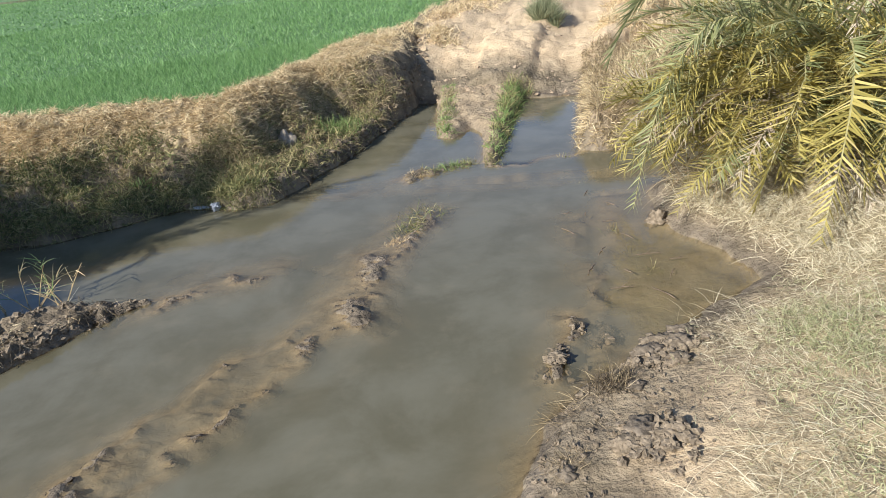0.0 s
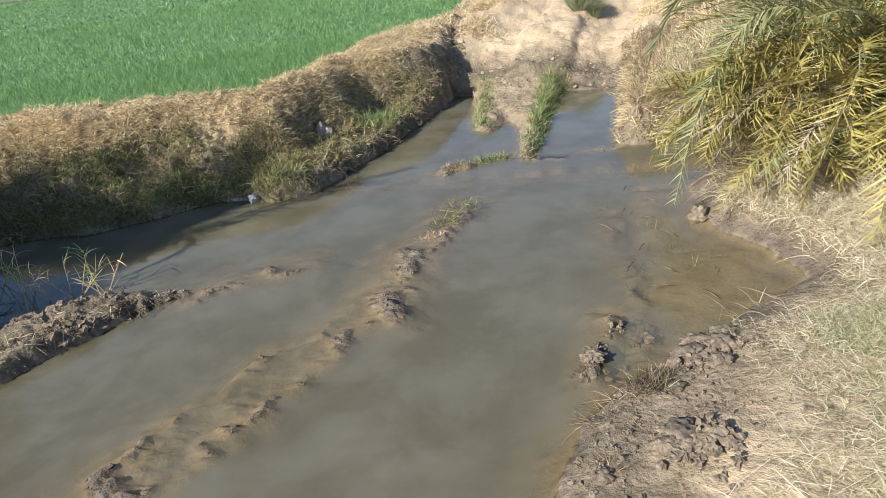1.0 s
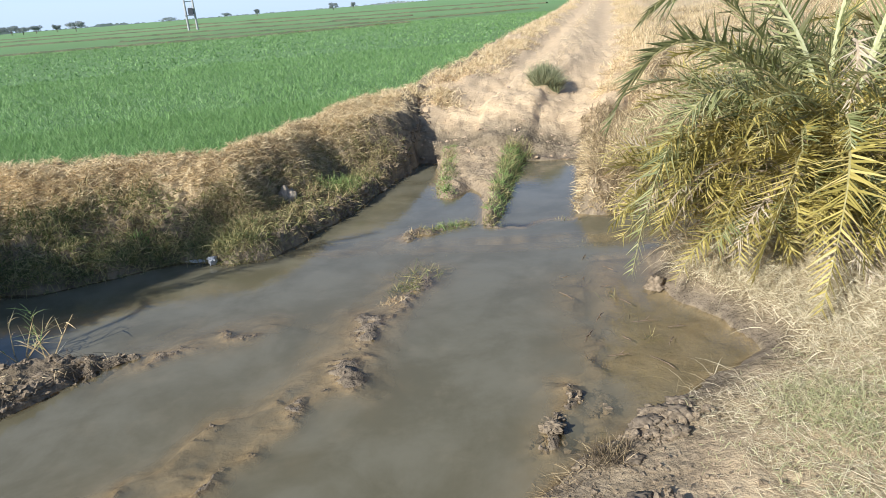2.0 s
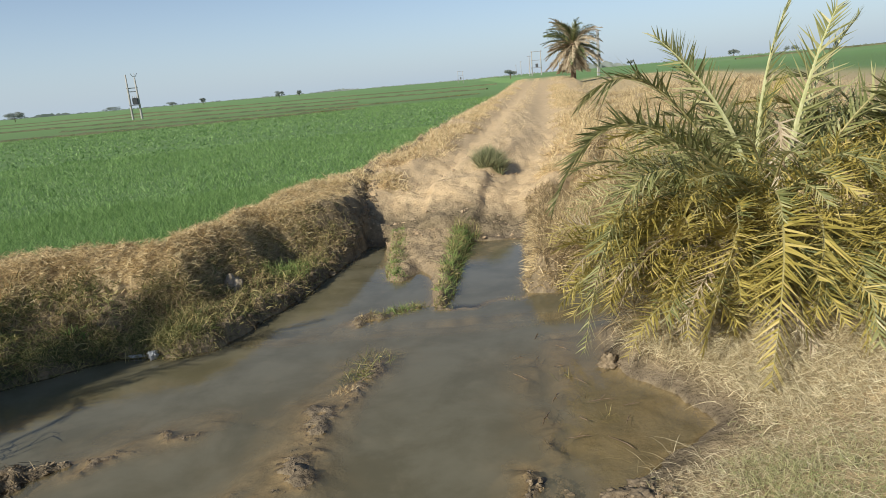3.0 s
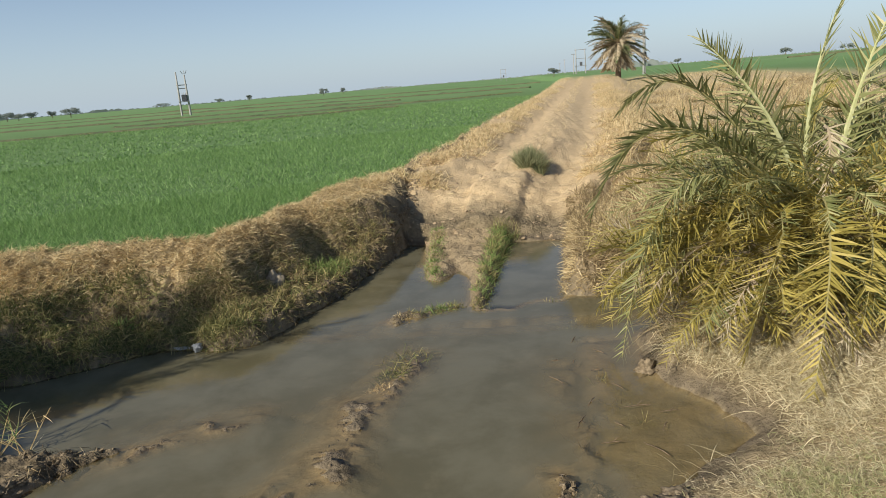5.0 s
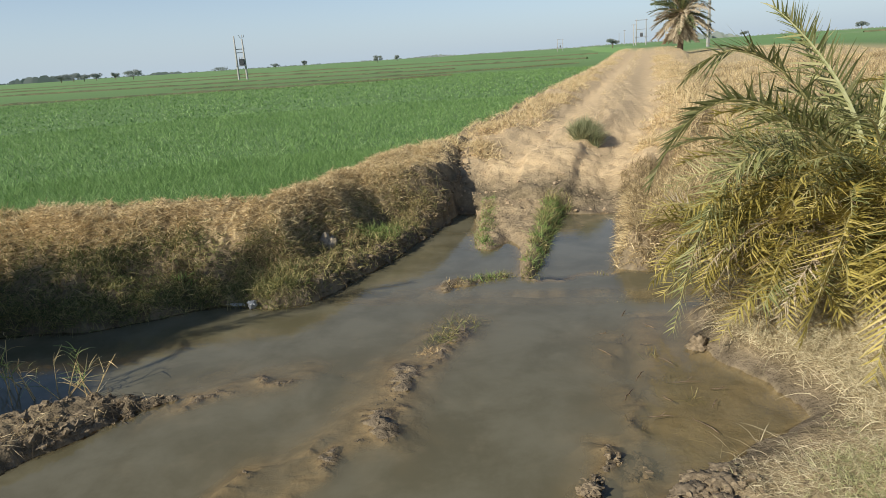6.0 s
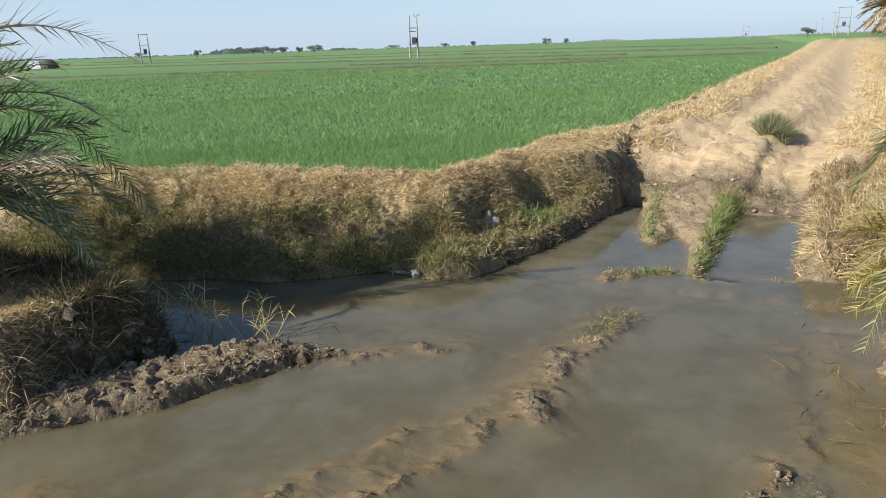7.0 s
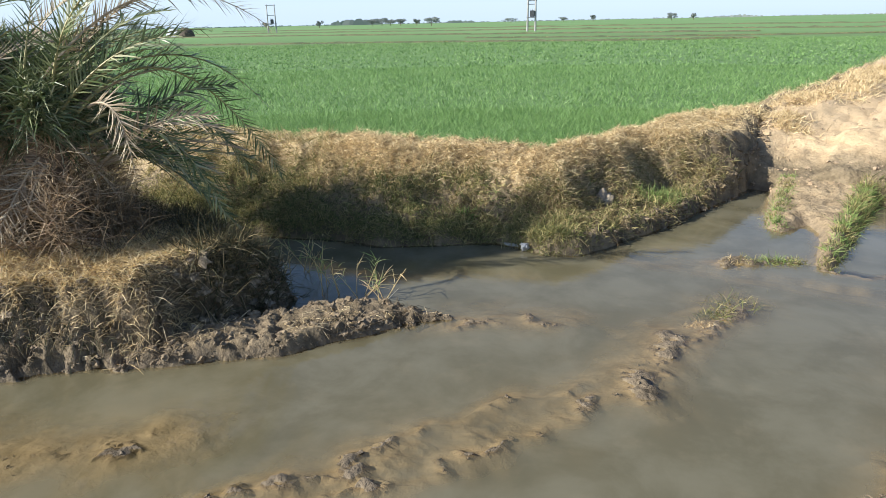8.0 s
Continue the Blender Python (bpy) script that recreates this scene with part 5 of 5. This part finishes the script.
for k, (az, dist, h, w) in enumerate(((-33.4, 380, 6.0, 10), (-38.2, 560, 7.5, 14), (-37.4, 570, 8, 15), (-36.7, 560, 8, 14), (-35.9, 570, 7, 13), (-34.6, 520, 6.5, 8), (-42.4, 420, 5.5, 5), (-14.6, 520, 6.5, 9), (-13.0, 540, 6, 5),
                                      (-20.5, 560, 6.5, 5), (-22.8, 800, 7, 14), (-27, 860, 7, 26), (-46.5, 800, 7, 14), (4.4, 195, 3.2, 4.2), (-56, 600, 8, 15),
                                      (14, 420, 4, 5), (21.5, 420, 5.0, 7), (25.5, 480, 5, 10))):
    far_tree(az, dist, 0.8 * h, 0.85 * w, 100 + k)
hut()


def far_tree_line():
    """Uneven belts of trees along the skyline, kilometres off."""
    r = np.random.default_rng(91)
    n = 5200
    a = np.radians(r.uniform(-75, 45, n))
    d = r.uniform(1500, 2300, n)
    x, y = d * np.sin(a), d * np.cos(a)
    dense = step(bumps(np.degrees(a) * 0.5, d * 0.0, 0.35, 95, 3), -0.15, 0.5)
    h = (3.0 + 9.0 * dense) * r.uniform(0.5, 1.2, n)
    ok = r.uniform(0, 1, n) < 0.25 + 0.75 * dense
    x, y, h = x[ok], y[ok], h[ok]
    p = np.column_stack([x, y, height_at(x, y) - 0.5])
    side = np.column_stack([np.cos(a[ok]), -np.sin(a[ok]), 0 * h])
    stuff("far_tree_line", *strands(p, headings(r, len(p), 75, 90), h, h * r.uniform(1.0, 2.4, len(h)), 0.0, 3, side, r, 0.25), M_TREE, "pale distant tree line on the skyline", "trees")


far_tree_line()


# ---- small things at the water ----
def lump_mesh(name, size, seed, material, rough=0.35):
    bm = bmesh.new()
    bmesh.ops.create_icosphere(bm, subdivisions=4, radius=1.0)
    o = Vector((seed * 3.1, seed * 1.7, 0))
    for q in bm.verts:
        crack = max(0.0, 1 - 7 * abs(noise.noise(q.co * 1.5 - o))) + 0.6 * max(0.0, 1 - 5 * abs(noise.noise(q.co * 3.3 - o)))
        k = 1 + rough * 1.3 * noise.noise(q.co * 1.4 + o) + rough * 0.8 * noise.noise(q.co * 3.5 + o) + rough * 0.5 * noise.noise(q.co * 8 + o) + rough * 0.35 * noise.noise(q.co * 19 + o) - rough * 0.55 * crack
        q.co = Vector((q.co.x * size[0], q.co.y * size[1], q.co.z * size[2])) * k
    return bm_mesh(name, bm, material, True)


def lump(name, x, y, size, seed, material, label, category, group=""):
    ob = new(name, lump_mesh(name, size, seed, material))
    ob.location = (x, y, float(height_at([x], [y])[0]) + size[2] * 0.2)
    return tagged(ob, label, category, group)


def crumbs(name, x, y, size, seed, material, label, sink=0.25):
    """Many small angular clods in one mesh."""
    r = np.random.default_rng(seed)
    bm = bmesh.new()
    bmesh.ops.create_icosphere(bm, subdivisions=2, radius=1.0)
    base = np.array([q.co[:] for q in bm.verts])
    faces = np.array([[q.index for q in p.verts] for p in bm.faces])
    bm.free()
    n = len(x)
    z = height_at(x, y)
    v = np.repeat(base[None], n, 0) * (1 + 0.5 * r.uniform(-1, 1, (n, len(base), 1)))
    low = r.normal(size=(n, 1, 3))
    v = v * (1 + 0.3 * np.sin((v * low).sum(2, keepdims=True) * 2.0)) * r.uniform(0.65, 1.25, (n, 1, 3)) * np.array([1, 1, 0.75]) * np.asarray(size)[:, None, None]
    v = v + np.stack([x, y, z + np.asarray(size) * sink], 1)[:, None]
    f = (faces[None] + (np.arange(n) * len(base))[:, None, None]).reshape(-1, 3)
    return tagged(new(name, mesh_from(name, v.reshape(-1, 3), f, material)), label, "mud clods", kind="stuff")


def clod_fields():
    r = np.random.default_rng(61)
    x, y = r.uniform(-4.6, -1.7, 20000), r.uniform(1.4, 3.8, 20000)
    a, b = inside_distance(x, y, LEFT_NEAR), inside_distance(x, y, TONGUE)
    ok = ((a > -0.03) & (a < 0.36) & (r.uniform(0, 1, len(x)) < 0.4)) | ((b > 0.0) & (b < 0.16) & (r.uniform(0, 1, len(x)) < 0.5)) | ((b > 0) & (r.uniform(0, 1, len(x)) < 0.06))
    crumbs("bank_crumbs", x[ok], y[ok], 0.004 + 0.026 * r.uniform(0, 1, ok.sum()) ** 4, 62, M_CLOD, "crumbled mud clods on the bank face", -0.3)
    x, y = r.uniform(-4.3, -2.7, 2600), r.uniform(1.4, 3.3, 2600)
    a = inside_distance(x, y, LEFT_NEAR)
    ok = (a > 0.0) & (a < 0.30) & (bumps(x, y, 2.5, 64, 2) > -0.15)
    crumbs("face_clods", x[ok], y[ok], 0.012 + 0.034 * r.uniform(0, 1, ok.sum()) ** 2, 68, M_BANKCLOD, "cracked drying clods in the bank face", -0.15)
    xs, ys = [], []
    for line, half, crest in RIDGES[2:9]:
        p = np.array(line)
        k = r.integers(0, len(p) - 1, 90)
        q = p[k] + (p[k + 1] - p[k]) * r.uniform(0, 1, (90, 1)) + r.normal(0, half * 0.5, (90, 2))
        xs.append(q[:, 0]), ys.append(q[:, 1])
    x, y = np.concatenate(xs), np.concatenate(ys)
    ok = height_at(x, y) > -0.015
    crumbs("ridge_crumbs", x[ok], y[ok], 0.005 + 0.009 * r.uniform(0, 1, ok.sum()) ** 2, 63, M_WETCLOD, "wet mud crumbs breaking the water along the ridges", -0.35)
    x, y = r.uniform(0.4, 1.7, 5000), r.uniform(1.4, 3.4, 5000)
    d = inside_distance(x, y, RIGHT_NEAR)
    ok = (d > 0.02) & (r.uniform(0, 1, len(x)) < 0.8 * (1 - step(d, 0.35, 0.85)) * step(bumps(x, y, 3.0, 99, 2), -0.3, 0.4))
    crumbs("shore_crumbs", x[ok], y[ok], 0.003 + 0.011 * r.uniform(0, 1, ok.sum()) ** 3, 64, M_CLOD, "small mud crumbs trodden into the shore")
    x, y = r.uniform(-0.7, 1.6, 1500), r.uniform(8.15, 12.5, 1500)
    ok = r.uniform(0, 1, len(x)) < np.where(y < 8.9, 0.9, 0.25)
    crumbs("track_crumbs", x[ok], y[ok], 0.005 + 0.020 * r.uniform(0, 1, ok.sum()) ** 4, 65, M_TRACK_CLOD, "dry earth crumbs on the track's ramp", -0.1)
    x, y = r.uniform(-1.6, -0.3, 3000), r.uniform(5.3, 10, 3000)
    d = inside_distance(x, y, FIELD_SIDE)
    ok = (d > -0.02) & (d < 0.14)
    crumbs("cutbank_crumbs", x[ok], y[ok], 0.012 + 0.03 * r.uniform(0, 1, ok.sum()) ** 2, 66, M_CLOD, "crumbled earth along the cut bank", -0.3)

    spots = np.array([(1.17, 2.95), (1.24, 2.92), (1.10, 2.86), (0.97, 2.25), (1.02, 2.22), (0.90, 3.20), (0.69, 2.94)])
    q = spots[r.integers(0, len(spots), 700)] + r.normal(0, 0.055, (700, 2))
    crumbs("clod_crumbs", q[:, 0], q[:, 1], 0.005 + 0.017 * r.uniform(0, 1, 700) ** 2, 67, M_CLOD, "broken crumbs heaped on the mud clods", 0.9)


clod_fields()
for k, (x, y, s) in enumerate(((1.17, 2.98, 0.085), (1.10, 2.88, 0.07), (1.24, 2.90, 0.075), (1.04, 2.82, 0.05), (1.28, 3.05, 0.06), (1.20, 2.78, 0.055), (1.13, 2.99, 0.05), (0.97, 2.27, 0.075), (0.90, 2.22, 0.055), (1.04, 2.21, 0.05),
                               (1.0, 2.62, 0.04), (0.90, 3.20, 0.05), (0.69, 2.94, 0.045), (0.68, 2.12, 0.035), (0.55, 1.98, 0.045))):
    lump("mud_clod", x, y, (s * 1.1, s * (0.8 + 0.06 * (k % 4)), s * (0.40 + 0.08 * (k % 3))), k + 1, M_WETCLOD if k % 3 == 1 else M_CLOD, "crumbly drying clod of brown mud", "mud clod", "clods along the shore")
lump("stone", -1.66, 6.34, (0.085, 0.075, 0.12), 40, M_STONE, "pale broken stone on the grassy bench", "stone")
lump("bank_stone", 1.44, 4.50, (0.07, 0.06, 0.07), 41, M_CLOD, "rounded lump of earth at the water's edge", "mud clod")


def litter():
    root = thing("plastic_litter", (-1.97, 5.21, 0.02), "crumpled white plastic litter at the water's edge", "litter")
    for nm, c, s in (("wrapper", (0.03, -0.03, 0.02), (0.036, 0.034, 0.032)), ("strip", (-0.12, 0.03, -0.005), (0.085, 0.02, 0.010))):
        me = lump_mesh(nm, s, 50 + len(nm), M_PLASTIC, 0.5)
        ob = attach(nm, me, root)
        ob.location = c


litter()


def tuft(name, x, y, n, h, spread, material, label, category, seed, lean=(35, 88), width=0.005, droop=(0.1, 0.7), group="", kind=""):
    r = np.random.default_rng(seed)
    p = np.column_stack([np.clip(r.normal(0, spread, (n, 2)), -1.7 * spread, 1.7 * spread), np.zeros(n)])
    p[:, 2] = height_at(x + p[:, 0], y + p[:, 1])
    z0 = max(float(height_at([x], [y])[0]), -0.02)
    p[:, 2] -= z0 + 0.01
    v, f = strands(p, headings(r, n, *lean), h * r.uniform(0.5, 1.1, n), width * r.uniform(0.7, 1.3, n), r.uniform(*droop, n), 3, None, r)
    ob = new(name, mesh_from(name, v, f, material))
    ob.location = (x, y, z0)
    return tagged(ob, label, category, group, kind)


for k in range(13):
    y = 5.98 + 0.2 * k
    m = M_MIXED if k % 2 == 0 else M_GREEN
    tuft("grass_tuft", 0.31 + 0.095 * (y - 5.98) + 0.025 * math.sin(k * 2.3), y, 140 + 15 * k, 0.09 + 0.010 * k + 0.03 * math.sin(k * 1.7), 0.05 + 0.003 * k, m, "green grass tuft along the mud hump's edge", "grass tuft", 200 + k, (25, 80), 0.006, (0.1, 0.8), kind="stuff")
for k in range(10):
    y = 6.72 + 0.19 * k
    m = M_MIXED if k % 2 == 0 else M_GREEN
    tuft("grass_tuft", -0.22 - 0.035 * (y - 6.7) + 0.03 * math.sin(k * 1.9), y, 150, 0.08 + 0.04 * math.sin(k * 1.3) ** 2, 0.055, m, "green grass tuft along the mud hump's edge", "grass tuft", 230 + k, (25, 80), 0.006, (0.1, 0.8), kind="stuff")
for k, (x, y, n, h, s, m) in enumerate(((-0.08, 5.93, 260, 0.12, 0.07, M_GREEN), (0.06, 6.0, 220, 0.12, 0.06, M_MIXED), (-0.32, 5.70, 160, 0.07, 0.05, M_STRAW), (-0.22, 5.82, 120, 0.10, 0.05, M_MIXED), (-0.25, 6.15, 90, 0.16, 0.08, M_MIXED), (1.03, 5.36, 240, 0.12, 0.045, M_MIXED), (0.92, 5.92, 120, 0.10, 0.05, M_MIXED),
                                        (-0.28, 4.62, 300, 0.11, 0.06, M_MIXED), (-0.34, 4.42, 200, 0.07, 0.05, M_STRAW), (-0.22, 4.95, 140, 0.18, 0.10, M_MIXED), (-0.15, 5.15, 70, 0.2, 0.08, M_MIXED))):
    tuft("water_grass", x, y, n, h, s, m, "half-drowned grass clump standing in the water", "grass tuft", 300 + k, (8, 70), 0.005, (0.1, 0.5), "grass clumps in the water")
tuft("bench_grass", -1.28, 6.85, 700, 0.2, 0.12, M_GREEN, "bright green grass clump on the bank bench", "grass tuft", 401)
tuft("dark_dead_clump", -4.15, 6.25, 600, 0.16, 0.16, M_STEM, "dark rotten grass clump on the verge", "grass clump", 410, (5, 70), 0.006)
tuft("leafy_weed", -2.62, 5.33, 70, 0.12, 0.04, M_GREEN, "small bright leafy weed on the ditch bank", "weed", 411, (10, 80), 0.016, (0.0, 0.4))
tuft("leafy_weed", -3.42, 3.42, 110, 0.30, 0.05, M_GREEN, "tall bright green leafy weed beside the reeds", "weed", 412, (40, 88), 0.014, (0.0, 0.4))
tuft("bench_grass", -1.12, 7.25, 400, 0.15, 0.10, M_MIXED, "greenish grass on the bank bench", "grass tuft", 402)
tuft("dead_grass_clump", 0.89, 2.66, 420, 0.14, 0.05, M_STEM, "dark sodden straw clump rooted in wet mud", "grass clump", 403, (10, 85), 0.003)
tuft("dead_grass_clump", 0.91, 2.68, 160, 0.15, 0.045, M_STRAW_BROWN, "brown dry stalks rooted in wet mud", "grass clump", 407, (20, 85), 0.0028)
tuft("bleached_weed", 1.46, 3.27, 70, 0.24, 0.09, M_STRAW_PALE, "bare bleached weed stalks leaning over the shallows", "weed", 408, (5, 55), 0.0024, (0.2, 0.8))
tuft("drowned_straw", 0.77, 2.45, 200, 0.13, 0.05, M_STEM, "dark sodden straw lying in the mud", "grass clump", 409, (0, 30), 0.0022)
tuft("drowned_straw", 0.92, 3.18, 220, 0.10, 0.05, M_STEM, "dark dead stalks on a mud clod", "grass clump", 413, (5, 75), 0.0022)
tuft("drowned_straw", 0.74, 2.55, 260, 0.16, 0.08, M_STRAW_BROWN, "flattened brown straw lying in the mud", "grass clump", 404, (0, 25), 0.0025)
tuft("drowned_straw", 0.68, 2.18, 160, 0.10, 0.04, M_STRAW_BROWN, "brown dead stalks on a mud clod", "grass clump", 406, (5, 70), 0.0025)
def twig(x, y, length, turn, seed):
    r = np.random.default_rng(seed)
    t = np.linspace(0, 1, 7)[:, None]
    line = np.concatenate([(t - 0.5) * length, 0.02 * length * r.normal(size=(7, 1)) + 0.1 * length * t * t, -0.008 + 0.05 * length * np.sin(t * 2.5)], 1)
    side = line[3] + np.linspace(0, 1, 4)[:, None] * np.array([0.22 * length, 0.18 * length, 0.10 * length])
    ob = new("drowned_twig", mesh_from("drowned_twig", *joined(tube(line, np.linspace(0.004, 0.0015, 7), 5), tube(side, np.linspace(0.003, 0.001, 4), 5)), M_BARK, True))
    ob.location, ob.rotation_euler = (x, y, max(0.0, float(height_at([x], [y])[0])) + 0.004), (0, 0, turn)
    return tagged(ob, "dark dead twig lying in shallow water", "twig", "twigs in the shallows")


for k, (x, y) in enumerate(((1.12, 4.55), (1.22, 4.3), (1.02, 4.1), (1.28, 4.02), (1.15, 3.82), (1.38, 3.78), (1.08, 3.62), (1.3, 3.55), (0.98, 4.7), (1.45, 3.95), (0.85, 4.42), (0.93, 3.86), (0.86, 4.72), (1.18, 4.86), (1.02, 5.1))):
    twig(x, y, 0.08 + 0.03 * (k % 4), k * 2.1, 600 + k)
for k, (x, y) in enumerate(((1.12, 4.42), (1.2, 4.12), (1.05, 3.95), (1.3, 3.85), (0.95, 3.6), (0.98, 4.75), (0.9, 5.05))):
    tuft("shallows_grass", x, y, 26 + 6 * (k % 3), 0.11, 0.035, (M_MIXED, M_STEM, M_STEM)[k % 3], "thin dark grass stalks standing in the shallows", "grass tuft", 450 + k, (5, 75), 0.0035, (0.0, 0.5), "grass clumps in the shallows")
tuft("track_bush", 0.98, 10.6, 2600, 0.32, 0.10, M_BUSH, "small grey-green bush in the middle of the track", "bush", 407, (30, 90), 0.008, (0.0, 0.3))


def reed(x, y, seed, label):
    """A few dry stalks with narrow leaves at the ditch's mouth."""
    r = np.random.default_rng(seed)
    z0 = max(float(height_at([x], [y])[0]), 0.0)
    root = thing("dry_reed", (x, y, z0), label, "reed", "reeds at the ditch mouth")
    for k in range(r.integers(3, 6)):
        d = headings(r, 1, 45, 85)[0]
        L = r.uniform(0.22, 0.42)
        b = np.array([r.normal(0, 0.04), r.normal(0, 0.04), -0.03])
        t = np.linspace(0, 1, 5)[:, None]
        line = b + d * L * t - np.array([0, 0, 0.12 * L]) * t * t
        attach("stalk", mesh_from("stalk", *tube(line, np.linspace(0.004, 0.0015, 5), 5), M_STRAW_GOLD), root)
        u = r.uniform(0.4, 1, 6)[:, None]
        v, f = strands(b + d * L * u, headings(r, 6, 5, 75), 0.15, 0.0055, r.uniform(0.1, 0.6, 6), 3, None, r)
        attach("leaf", mesh_from("leaf", v, f, M_STRAW_GOLD if k % 3 else M_GREEN), root)


for k, (x, y) in enumerate(((-2.95, 3.75), (-3.25, 3.85), (-2.75, 3.62), (-3.4, 3.55), (-2.55, 3.70), (-3.15, 3.5), (-2.38, 3.66))):
    reed(x, y, 500 + k, "dry yellow reed stalks at the ditch mouth")
tuft("leaning_straw", -2.40, 3.62, 40, 0.34, 0.03, M_STRAW_PALE, "pale dry grass blades leaning over the ditch", "grass clump", 520, (15, 45), 0.008, (0.0, 0.2))
tuft("ditch_weed", -3.35, 3.35, 260, 0.30, 0.12, M_MIXED, "green weeds on the ditch edge", "weed", 521)
tuft("hanging_grass", -3.1, 2.6, 500, 0.2, 0.12, M_STRAW, "dry grass hanging from the bank edge", "grass clump", 522, (-30, 60))
